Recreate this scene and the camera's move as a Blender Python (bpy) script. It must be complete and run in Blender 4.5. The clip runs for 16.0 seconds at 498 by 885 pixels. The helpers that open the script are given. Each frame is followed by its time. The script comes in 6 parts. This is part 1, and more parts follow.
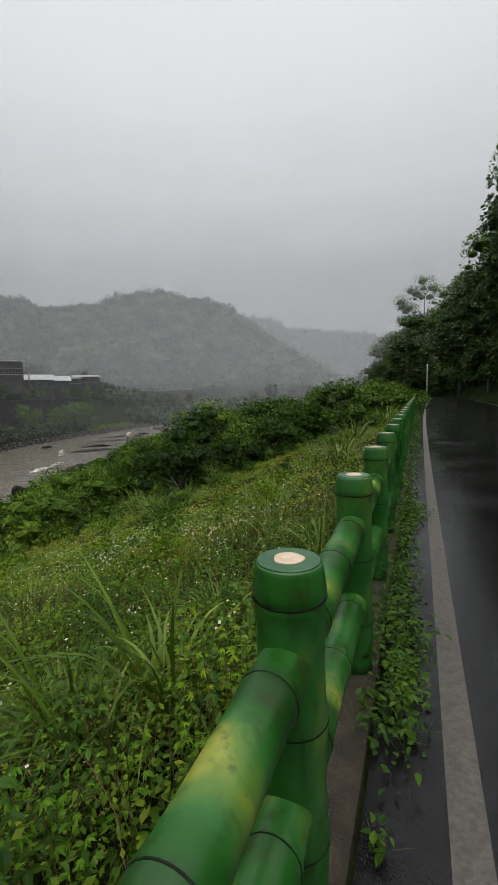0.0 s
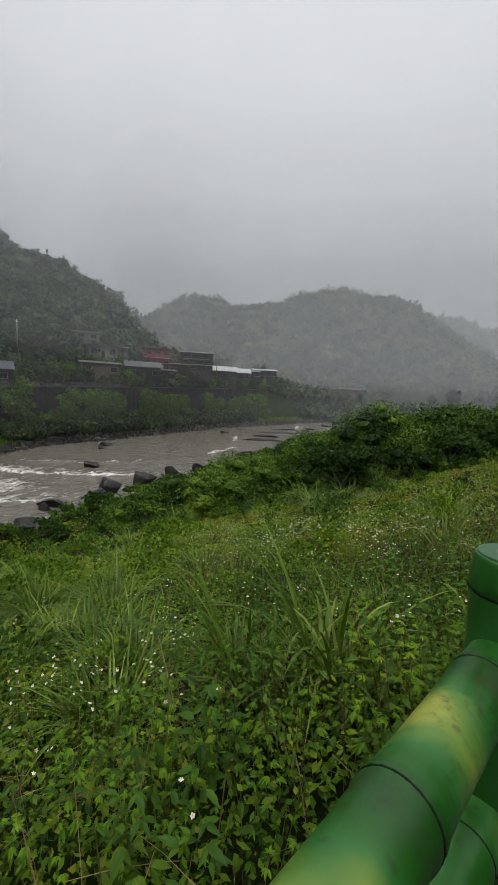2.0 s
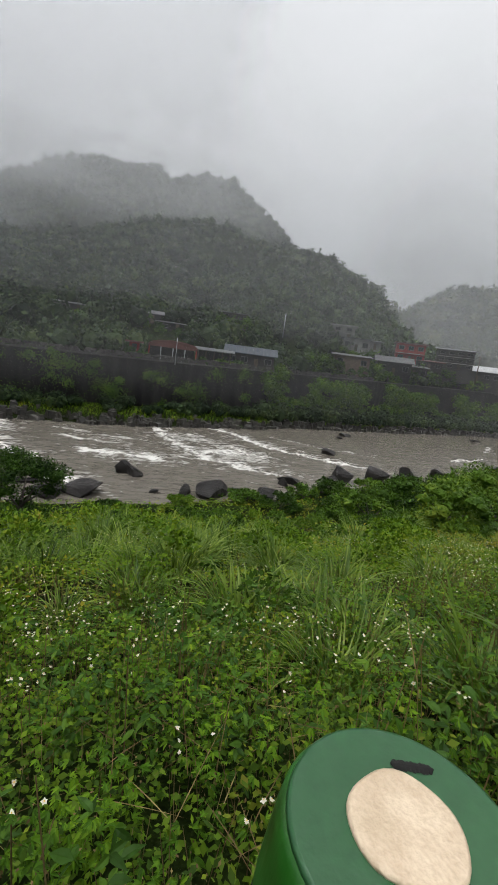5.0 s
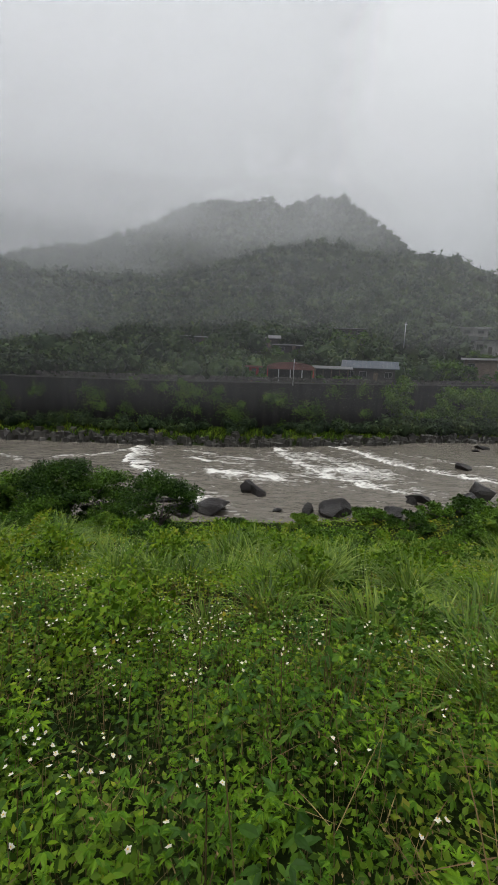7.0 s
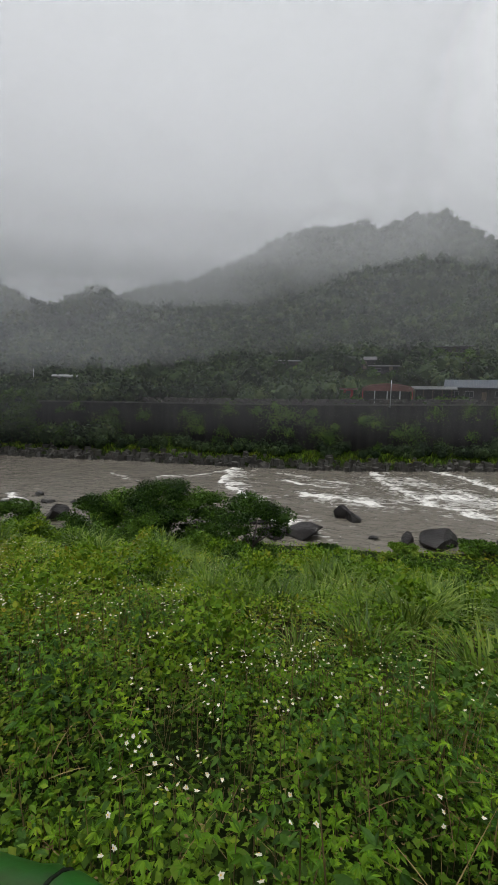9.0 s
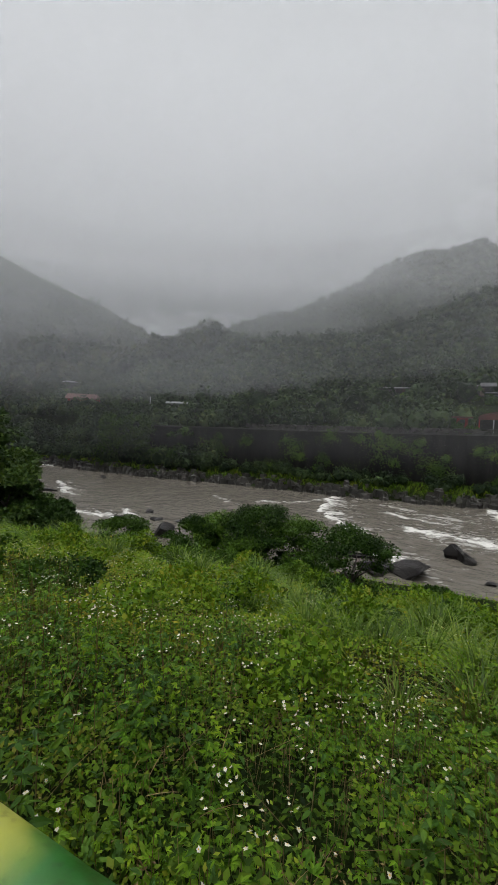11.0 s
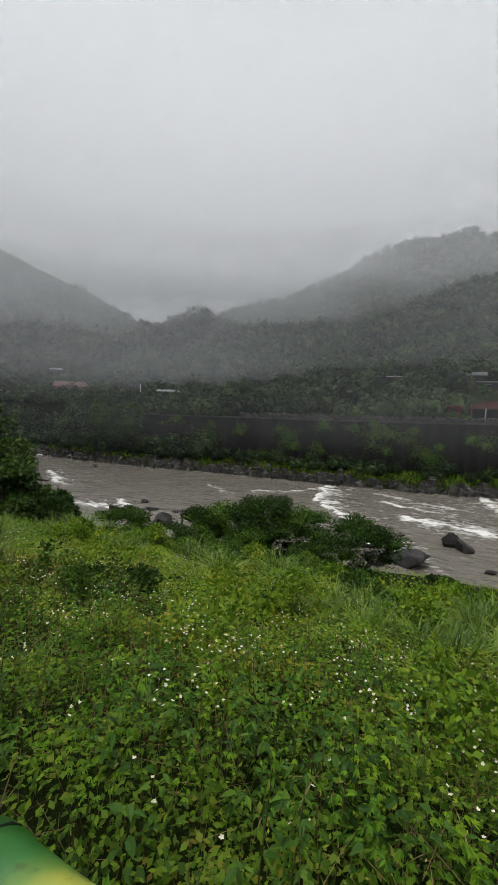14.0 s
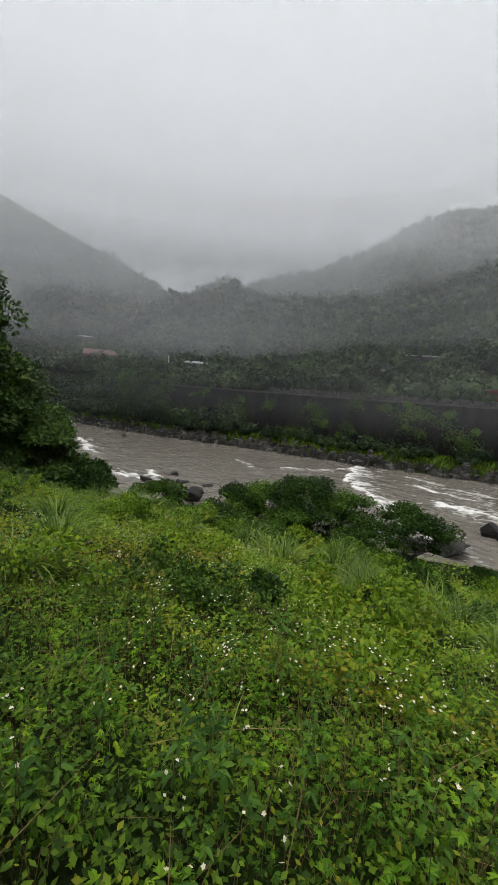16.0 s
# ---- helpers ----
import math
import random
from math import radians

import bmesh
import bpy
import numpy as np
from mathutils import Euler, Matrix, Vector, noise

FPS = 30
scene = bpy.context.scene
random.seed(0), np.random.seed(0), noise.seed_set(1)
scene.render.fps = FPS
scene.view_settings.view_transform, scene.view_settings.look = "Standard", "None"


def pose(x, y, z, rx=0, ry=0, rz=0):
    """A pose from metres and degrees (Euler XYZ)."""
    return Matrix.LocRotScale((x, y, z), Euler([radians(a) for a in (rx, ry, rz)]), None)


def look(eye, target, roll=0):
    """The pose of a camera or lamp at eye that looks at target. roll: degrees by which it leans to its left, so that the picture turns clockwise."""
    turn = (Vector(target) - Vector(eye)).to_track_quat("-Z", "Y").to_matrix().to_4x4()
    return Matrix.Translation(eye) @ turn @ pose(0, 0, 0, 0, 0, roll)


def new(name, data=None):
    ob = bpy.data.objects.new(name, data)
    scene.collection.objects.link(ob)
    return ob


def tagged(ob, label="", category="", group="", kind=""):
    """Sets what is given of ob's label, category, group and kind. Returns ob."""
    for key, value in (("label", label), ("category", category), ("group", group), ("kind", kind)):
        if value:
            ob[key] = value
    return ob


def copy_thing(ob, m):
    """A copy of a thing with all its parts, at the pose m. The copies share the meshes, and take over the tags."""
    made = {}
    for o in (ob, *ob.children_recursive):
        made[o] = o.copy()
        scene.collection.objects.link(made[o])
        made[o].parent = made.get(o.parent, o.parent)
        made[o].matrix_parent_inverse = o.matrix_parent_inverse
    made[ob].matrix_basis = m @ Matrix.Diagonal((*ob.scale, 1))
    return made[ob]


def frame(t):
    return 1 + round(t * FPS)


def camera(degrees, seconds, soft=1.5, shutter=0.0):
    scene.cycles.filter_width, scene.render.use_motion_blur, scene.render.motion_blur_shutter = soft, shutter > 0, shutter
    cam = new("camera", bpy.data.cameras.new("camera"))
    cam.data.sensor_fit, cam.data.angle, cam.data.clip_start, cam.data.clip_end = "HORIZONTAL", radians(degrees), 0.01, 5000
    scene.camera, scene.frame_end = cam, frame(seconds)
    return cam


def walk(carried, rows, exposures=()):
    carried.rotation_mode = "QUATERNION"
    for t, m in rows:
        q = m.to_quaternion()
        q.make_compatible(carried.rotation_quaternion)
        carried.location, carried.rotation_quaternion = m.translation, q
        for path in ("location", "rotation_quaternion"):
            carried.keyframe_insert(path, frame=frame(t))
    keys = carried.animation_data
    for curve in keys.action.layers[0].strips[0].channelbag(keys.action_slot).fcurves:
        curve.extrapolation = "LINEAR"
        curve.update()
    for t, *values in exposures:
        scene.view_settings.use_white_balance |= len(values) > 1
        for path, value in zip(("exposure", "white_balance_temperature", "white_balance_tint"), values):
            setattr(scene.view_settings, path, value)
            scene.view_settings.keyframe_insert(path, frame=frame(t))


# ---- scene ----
import itertools

# A rainy riverside road: a painted concrete railing, a weedy slope, a brown river, a village and misty hills.
cam = camera(60.6, 16.0, soft=1.25)
PATH = [
    (0, (0.296, 0.018, 1.455), (-0.442, 1.864, 1.239), -1.8),
    (0.5, (0.256, -0.015, 1.443), (-0.683, 1.739, 1.234), -0.8),
    (1, (0.216, -0.056, 1.424), (-0.896, 1.593, 1.211), 1.0),
    (1.5, (0.233, -0.134, 1.43), (-1.029, 1.402, 1.207), 2.2),
    (2, (0.21, -0.144, 1.399), (-1.165, 1.29, 1.169), 2.7),
    (2.5, (0.222, -0.18, 1.403), (-1.286, 1.111, 1.159), 3.3),
    (3, (0.204, -0.197, 1.389), (-1.405, 0.962, 1.129), 4.0),
    (3.5, (0.196, -0.224, 1.378), (-1.516, 0.772, 1.098), 4.8),
    (4, (0.19, -0.256, 1.355), (-1.605, 0.574, 1.057), 5.8),
    (4.5, (0.184, -0.291, 1.336), (-1.67, 0.385, 1.014), 6.8),
    (5, (0.173, -0.324, 1.307), (-1.728, 0.19, 0.955), 7.5),
    (5.2, (0.17, -0.33, 1.293), (-1.742, 0.129, 0.931), 7.4),
    (7.3, (0.258, -0.438, 1.3), (-1.717, -0.541, 1.002), 2.2),
    (7.5, (0.26, -0.439, 1.302), (-1.714, -0.576, 1.012), 2.1),
    (8, (0.26, -0.439, 1.302), (-1.707, -0.675, 1.033), 1.8),
    (8.5, (0.26, -0.439, 1.302), (-1.691, -0.805, 1.054), 1.5),
    (9, (0.259, -0.439, 1.301), (-1.67, -0.916, 1.08), 1.4),
    (9.5, (0.259, -0.439, 1.301), (-1.632, -1.064, 1.127), 1.1),
    (10, (0.258, -0.44, 1.301), (-1.591, -1.191, 1.163), 1.3),
    (10.2, (0.26, -0.441, 1.303), (-1.575, -1.225, 1.169), 1.6),
    (12.3, (0.268, -0.491, 1.38), (-1.432, -1.542, 1.305), 1.8),
    (12.5, (0.259, -0.573, 1.377), (-1.461, -1.591, 1.305), 1.7),
    (13, (0.29, -0.834, 1.4), (-1.499, -1.726, 1.334), 2.0),
    (13.5, (0.245, -1.181, 1.36), (-1.553, -2.048, 1.24), 2.2),
    (14, (0.262, -1.634, 1.358), (-1.533, -2.501, 1.195), 2.2),
    (14.5, (0.296, -2.093, 1.394), (-1.507, -2.934, 1.197), 1.3),
    (15, (0.248, -2.626, 1.397), (-1.551, -3.477, 1.196), 3.0),
    (15.5, (0.217, -3.032, 1.38), (-1.571, -3.881, 1.095), -0.2),
    (16, (0.118, -3.262, 1.385), (-1.622, -4.203, 1.098), 4.5),
]
walk(cam, [(t, look(eye, target, roll)) for t, eye, target, roll in PATH], exposures=[(0.0, 0.28), (1.0, 0.24), (2.0, 0.18), (3.0, 0.27), (5.0, 0.40), (8.0, 0.34), (9.0, 0.28), (10.0, 0.22), (12.5, 0.14), (13.0, 0.16), (14.0, 0.36), (15.5, 0.38), (16.0, 0.48)])

# ---- world and sun ----
world = bpy.data.worlds.new("overcast")
scene.world = world
world.use_nodes = True
wn, wl = world.node_tree.nodes, world.node_tree.links
wn.clear()
w_out = wn.new("ShaderNodeOutputWorld")
w_sky = wn.new("ShaderNodeTexSky")
w_sky.sky_type, w_sky.sun_disc = "NISHITA", False
w_sky.sun_elevation, w_sky.sun_rotation = radians(62), radians(120)
w_bg = wn.new("ShaderNodeBackground")
w_bg.inputs["Strength"].default_value = 0.06
w_cl = wn.new("ShaderNodeBackground")
w_cl.inputs["Strength"].default_value = 1.06
w_mix = wn.new("ShaderNodeMixShader")
w_mix.inputs[0].default_value = 0.94
w_co = wn.new("ShaderNodeTexCoord")
w_map = wn.new("ShaderNodeMapping")
w_map.inputs["Scale"].default_value = (1.6, 1.6, 3.2)
w_noise = wn.new("ShaderNodeTexNoise")
w_noise.inputs["Scale"].default_value, w_noise.inputs["Detail"].default_value = 1.5, 4
w_noise.inputs["Distortion"].default_value = 0.4
w_sep = wn.new("ShaderNodeSeparateXYZ")
w_add = wn.new("ShaderNodeMath")
w_add.operation = "MULTIPLY_ADD"
w_add.inputs[1].default_value = 0.16
w_ramp = wn.new("ShaderNodeValToRGB")
ramp = w_ramp.color_ramp
ramp.elements[0].position, ramp.elements[0].color = 0.08, (0.265, 0.275, 0.285, 1)
ramp.elements[1].position, ramp.elements[1].color = 0.98, (0.75, 0.76, 0.775, 1)
for at, c in ((0.25, (0.345, 0.355, 0.37, 1)), (0.34, (0.405, 0.418, 0.435, 1)), (0.42, (0.475, 0.488, 0.505, 1)), (0.58, (0.575, 0.587, 0.605, 1)), (0.72, (0.645, 0.657, 0.675, 1))):
    e = ramp.elements.new(at)
    e.color = c
wl.new(w_co.outputs["Generated"], w_map.inputs[0])
wl.new(w_map.outputs[0], w_noise.inputs["Vector"])
wl.new(w_co.outputs["Generated"], w_sep.inputs[0])
wl.new(w_noise.outputs["Fac"], w_add.inputs[0])
wl.new(w_sep.outputs["Z"], w_add.inputs[2])
wl.new(w_add.outputs[0], w_ramp.inputs[0])
wl.new(w_ramp.outputs[0], w_cl.inputs["Color"])
wl.new(w_sky.outputs[0], w_bg.inputs["Color"])
wl.new(w_bg.outputs[0], w_mix.inputs[1])
wl.new(w_cl.outputs[0], w_mix.inputs[2])
wl.new(w_mix.outputs[0], w_out.inputs["Surface"])
sun = new("sun", bpy.data.lights.new("sun", "SUN"))
sun.data.energy, sun.data.angle, sun.data.color = 2.1, radians(80), (1.0, 0.98, 0.95)
sun.matrix_world = look((0, 0, 60), (-10, 20, 0))

# ---- materials ----
def nodes_of(mat):
    mat.use_nodes = True
    nt = mat.node_tree
    return nt.nodes, nt.links, nt.nodes["Principled BSDF"]


def ramp_node(N, stops):
    r = N.new("ShaderNodeValToRGB")
    r.color_ramp.elements[0].position, r.color_ramp.elements[0].color = stops[0][0], (*stops[0][1], 1)
    r.color_ramp.elements[1].position, r.color_ramp.elements[1].color = stops[-1][0], (*stops[-1][1], 1)
    for at, c in stops[1:-1]:
        r.color_ramp.elements.new(at).color = (*c, 1)
    return r


def surface(name, dark, light, scale=4.0, rough=0.7, bump=0.3, fine=40.0, metal=0.0, spec=0.5, per="", stain=None, bump_dist=0.02):
    """A two-scale noise material; per: '' or 'island' or 'object' adds a variation for each piece."""
    mat = bpy.data.materials.new(name)
    N, L, P = nodes_of(mat)
    co = N.new("ShaderNodeTexCoord")
    n1, n2 = N.new("ShaderNodeTexNoise"), N.new("ShaderNodeTexNoise")
    n1.inputs["Scale"].default_value, n1.inputs["Detail"].default_value = scale, 5
    n2.inputs["Scale"].default_value, n2.inputs["Detail"].default_value = fine, 3
    L.new(co.outputs["Object"], n1.inputs["Vector"])
    L.new(co.outputs["Object"], n2.inputs["Vector"])
    r = ramp_node(N, [(0.3, dark), (0.7, light)])
    mix = N.new("ShaderNodeMath")
    mix.operation = "MULTIPLY_ADD"
    mix.inputs[1].default_value = 0.35
    half = N.new("ShaderNodeMath")
    half.operation = "MULTIPLY"
    half.inputs[1].default_value = 0.65
    L.new(n1.outputs["Fac"], half.inputs[0])
    L.new(n2.outputs["Fac"], mix.inputs[0])
    L.new(half.outputs[0], mix.inputs[2])
    L.new(mix.outputs[0], r.inputs[0])
    out = r.outputs[0]
    if per:
        g = N.new("ShaderNodeNewGeometry") if per == "island" else N.new("ShaderNodeObjectInfo")
        hsv = N.new("ShaderNodeHueSaturation")
        m = N.new("ShaderNodeMapRange")
        m.inputs["To Min"].default_value, m.inputs["To Max"].default_value = 0.65, 1.35
        L.new(g.outputs["Random Per Island" if per == "island" else "Random"], m.inputs["Value"])
        L.new(m.outputs[0], hsv.inputs["Value"])
        L.new(out, hsv.inputs["Color"])
        out = hsv.outputs[0]
    if stain:
        n3 = N.new("ShaderNodeTexNoise")
        n3.inputs["Scale"].default_value, n3.inputs["Detail"].default_value = scale * 0.35, 6
        L.new(co.outputs["Object"], n3.inputs["Vector"])
        sr = ramp_node(N, [(0.5, (0, 0, 0)), (0.68, (1, 1, 1))])
        L.new(n3.outputs["Fac"], sr.inputs[0])
        mc = N.new("ShaderNodeMixRGB")
        mc.inputs[2].default_value = (*stain, 1)
        L.new(sr.outputs[0], mc.inputs[0])
        L.new(out, mc.inputs[1])
        out = mc.outputs[0]
    L.new(out, P.inputs["Base Color"])
    P.inputs["Roughness"].default_value, P.inputs["Metallic"].default_value = rough, metal
    P.inputs["Specular IOR Level"].default_value = spec
    if bump:
        b = N.new("ShaderNodeBump")
        b.inputs["Strength"].default_value, b.inputs["Distance"].default_value = bump, bump_dist
        L.new(n2.outputs["Fac"], b.inputs["Height"])
        L.new(b.outputs[0], P.inputs["Normal"])
    return mat


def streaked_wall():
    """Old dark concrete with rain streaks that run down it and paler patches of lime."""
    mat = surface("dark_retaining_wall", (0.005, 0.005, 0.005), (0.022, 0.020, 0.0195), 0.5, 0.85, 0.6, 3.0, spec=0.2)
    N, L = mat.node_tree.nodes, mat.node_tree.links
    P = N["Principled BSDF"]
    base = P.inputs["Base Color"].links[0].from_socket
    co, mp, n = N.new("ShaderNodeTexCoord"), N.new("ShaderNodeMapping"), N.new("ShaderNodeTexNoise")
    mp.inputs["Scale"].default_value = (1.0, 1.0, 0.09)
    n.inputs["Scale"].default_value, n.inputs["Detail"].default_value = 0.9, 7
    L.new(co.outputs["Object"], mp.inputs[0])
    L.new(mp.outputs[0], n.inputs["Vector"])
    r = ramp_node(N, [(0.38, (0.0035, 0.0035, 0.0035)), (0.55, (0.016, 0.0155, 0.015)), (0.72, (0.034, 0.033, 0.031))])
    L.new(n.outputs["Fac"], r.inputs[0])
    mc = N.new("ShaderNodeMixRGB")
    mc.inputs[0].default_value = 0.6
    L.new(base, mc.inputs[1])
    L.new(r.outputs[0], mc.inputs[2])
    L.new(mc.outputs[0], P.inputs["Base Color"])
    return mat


def foliage(name, stops, rough=0.5, through_light=0.25, patch=0.25, spec=0.4, each=0.0, weights=(0.55, 0.45)):
    """Leaves: a colour for each leaf from the ramp, shifted over larger patches, with some light through the blade."""
    mat = bpy.data.materials.new(name)
    N, L, P = nodes_of(mat)
    g = N.new("ShaderNodeNewGeometry")
    co = N.new("ShaderNodeTexCoord")
    n = N.new("ShaderNodeTexNoise")
    n.inputs["Scale"].default_value, n.inputs["Detail"].default_value = patch, 3
    L.new(co.outputs["Object"], n.inputs["Vector"])
    a = N.new("ShaderNodeMath")
    a.operation, a.inputs[1].default_value = "MULTIPLY", weights[0]
    L.new(g.outputs["Random Per Island"], a.inputs[0])
    b = N.new("ShaderNodeMapRange")
    b.inputs["From Min"].default_value, b.inputs["From Max"].default_value = 0.3, 0.7
    b.inputs["To Max"].default_value = weights[1]
    L.new(n.outputs["Fac"], b.inputs["Value"])
    s = N.new("ShaderNodeMath")
    L.new(a.outputs[0], s.inputs[0])
    L.new(b.outputs[0], s.inputs[1])
    if each:
        o = N.new("ShaderNodeObjectInfo")
        e = N.new("ShaderNodeMapRange")
        e.inputs["To Min"].default_value, e.inputs["To Max"].default_value = -each, each
        L.new(o.outputs["Random"], e.inputs["Value"])
        s2 = N.new("ShaderNodeMath")
        L.new(s.outputs[0], s2.inputs[0])
        L.new(e.outputs[0], s2.inputs[1])
        s = s2
    r = ramp_node(N, stops)
    L.new(s.outputs[0], r.inputs[0])
    L.new(r.outputs[0], P.inputs["Base Color"])
    P.inputs["Roughness"].default_value, P.inputs["Specular IOR Level"].default_value = rough, spec
    t = N.new("ShaderNodeBsdfTranslucent")
    L.new(r.outputs[0], t.inputs["Color"])
    m = N.new("ShaderNodeMixShader")
    m.inputs[0].default_value = through_light
    L.new(P.outputs[0], m.inputs[1])
    L.new(t.outputs[0], m.inputs[2])
    L.new(m.outputs[0], N["Material Output"].inputs["Surface"])
    return mat


# Ground tinted dark green, so gaps in the plant cover read as shaded foliage.
M_SOIL = surface("shaded_weed_ground", (0.006, 0.011, 0.003), (0.024, 0.040, 0.008), 0.6, 1.0, 0.9, 14.0, spec=0.05, bump_dist=0.06)
M_CONCRETE = surface("old_concrete", (0.012, 0.010, 0.007), (0.080, 0.062, 0.044), 14.0, 0.7, 0.8, 110.0, stain=(0.022, 0.022, 0.012), spec=0.25, bump_dist=0.006)
M_STONE = surface("river_rock", (0.007, 0.0065, 0.007), (0.032, 0.029, 0.028), 1.1, 0.45, 1.0, 7.0, per="object", bump_dist=0.10, spec=0.3)
M_RIPRAP = surface("bank_stone", (0.010, 0.010, 0.009), (0.055, 0.050, 0.044), 0.7, 0.6, 0.5, 6.0, per="island")
M_WALL = streaked_wall()
M_PARAPET = surface("wall_coping", (0.025, 0.025, 0.023), (0.075, 0.072, 0.064), 0.8, 0.8, 0.3, 8.0)
M_WEED = foliage("weed_leaves", [(0.0, (0.012, 0.036, 0.004)), (0.35, (0.058, 0.140, 0.008)), (0.7, (0.150, 0.275, 0.012)), (0.95, (0.27, 0.35, 0.016)), (1.0, (0.32, 0.20, 0.03))], 0.5, 0.26, 1.7, 0.12, 0.0, (0.30, 0.66))
M_BROAD = foliage("broad_dark_leaves", [(0.0, (0.011, 0.034, 0.005)), (0.5, (0.046, 0.112, 0.012)), (1.0, (0.125, 0.225, 0.018))], 0.45, 0.25, 1.4, 0.15)
# Ramp darker than the weeds': the shade between plants is put into these leaves.
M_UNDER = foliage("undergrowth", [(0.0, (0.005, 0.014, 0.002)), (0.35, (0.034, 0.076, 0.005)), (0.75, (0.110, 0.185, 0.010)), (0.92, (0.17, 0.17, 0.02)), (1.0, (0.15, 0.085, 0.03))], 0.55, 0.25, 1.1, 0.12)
M_STRAW = foliage("dead_stalks", [(0.0, (0.045, 0.028, 0.014)), (0.5, (0.14, 0.095, 0.04)), (0.85, (0.27, 0.21, 0.085)), (1.0, (0.10, 0.16, 0.03))], 0.7, 0.1, 0.6, 0.15)
M_HERB = foliage("slope_herbs", [(0.0, (0.014, 0.038, 0.003)), (0.3, (0.060, 0.128, 0.006)), (0.62, (0.140, 0.235, 0.012)), (0.86, (0.235, 0.265, 0.020)), (1.0, (0.20, 0.12, 0.03))], 0.55, 0.25, 0.45, 0.12, 0.0, (0.5, 0.5))
M_DRYHERB = foliage("dry_slope_herbs", [(0.0, (0.020, 0.034, 0.003)), (0.3, (0.085, 0.110, 0.006)), (0.6, (0.185, 0.200, 0.012)), (0.85, (0.270, 0.215, 0.022)), (1.0, (0.21, 0.11, 0.03))], 0.6, 0.25, 0.5, 0.1, 0.0, (0.5, 0.5))
M_GRASS = foliage("pampas_grass", [(0.0, (0.016, 0.040, 0.004)), (0.5, (0.082, 0.150, 0.012)), (0.9, (0.250, 0.330, 0.060)), (1.0, (0.34, 0.30, 0.11))], 0.38, 0.22, 0.6, 0.22, 0.12)
M_SHRUB = foliage("shrub_leaves", [(0.0, (0.010, 0.028, 0.005)), (0.4, (0.040, 0.090, 0.009)), (0.75, (0.095, 0.180, 0.016)), (1.0, (0.18, 0.24, 0.025))], 0.5, 0.25, 0.5, 0.12, 0.3, (0.4, 0.5))
M_DARKTREE = foliage("tree_leaves", [(0.0, (0.014, 0.034, 0.008)), (0.6, (0.042, 0.090, 0.014)), (1.0, (0.11, 0.18, 0.022))], 0.5, 0.22, 0.12, 0.25, 0.2)
M_FARTREE = foliage("hill_woods", [(0.0, (0.005, 0.013, 0.007)), (0.4, (0.021, 0.042, 0.017)), (0.75, (0.062, 0.100, 0.034)), (1.0, (0.115, 0.145, 0.048))], 0.6, 0.2, 0.11, 0.15, 0.0, (0.5, 0.5))
M_BACKTREE = foliage("far_hill_woods", [(0.0, (0.004, 0.010, 0.005)), (0.45, (0.018, 0.034, 0.013)), (1.0, (0.085, 0.105, 0.033))], 0.7, 0.2, 0.05, 0.05, 0.0, (0.2, 0.85))
M_BARK = surface("bark", (0.03, 0.026, 0.02), (0.09, 0.08, 0.065), 3.0, 0.85, 0.6, 30.0)
M_PETAL = surface("white_petals", (0.36, 0.33, 0.22), (0.74, 0.73, 0.62), 20, 0.6, 0.0)
M_YELLOW = surface("flower_centres", (0.55, 0.33, 0.03), (0.75, 0.48, 0.05), 30, 0.7, 0.0)

# ---- helpers of this scene ----
RNG = np.random.default_rng(7)


def part(name, bm, material, parent=None, label=""):
    """Link a bmesh as one mesh object under a thing or a part."""
    me = bpy.data.meshes.new(name)
    bm.to_mesh(me)
    bm.free()
    ob = new(name, me)
    if material:
        me.materials.append(material)
    if parent:
        ob.parent = parent
    if label:
        ob["label"] = label
    return ob


def mesh_of(name, verts, faces, material, smooth=False, parent=None):
    """One mesh from arrays of vertices and of equal-sized faces."""
    verts, faces = np.asarray(verts, np.float32), np.asarray(faces, np.int32)
    me = bpy.data.meshes.new(name)
    me.vertices.add(len(verts))
    me.vertices.foreach_set("co", verts.ravel())
    k = faces.shape[1]
    me.loops.add(faces.size)
    me.loops.foreach_set("vertex_index", faces.ravel())
    me.polygons.add(len(faces))
    me.polygons.foreach_set("loop_start", np.arange(0, faces.size, k, dtype=np.int32))
    me.polygons.foreach_set("loop_total", np.full(len(faces), k, np.int32))
    me.polygons.foreach_set("use_smooth", np.full(len(faces), smooth))
    me.materials.append(material)
    me.update(calc_edges=True)
    ob = new(name, me)
    if parent:
        ob.parent = parent
    return ob


def unit(v):
    return v / np.maximum(np.linalg.norm(v, axis=-1, keepdims=True), 1e-9)


def leaf_arrays(base, along, normal, length, width, fold=0.25, droop=0.2):
    """Folded, drooping leaves with a rounded outline: eight vertices and eight triangles each."""
    along, normal = unit(along), unit(normal)
    side = unit(np.cross(along, normal))
    normal = np.cross(side, along)
    L, W = np.asarray(length)[:, None], np.asarray(width)[:, None]
    v = [base]
    for s, w in ((0.28, 0.46), (0.62, 0.40)):
        mid = base + along * L * s - normal * L * droop * s * s
        v += [mid + side * W * w + normal * W * fold, mid, mid - side * W * w + normal * W * fold]
    v.append(base + along * L - normal * L * droop)
    v = np.stack(v, 1)
    i = np.arange(len(base))[:, None, None] * 8
    f = i + np.array([[0, 1, 2], [0, 2, 3], [1, 4, 5], [1, 5, 2], [2, 5, 6], [2, 6, 3], [4, 7, 5], [5, 7, 6]])
    return v.reshape(-1, 3), f.reshape(-1, 3)


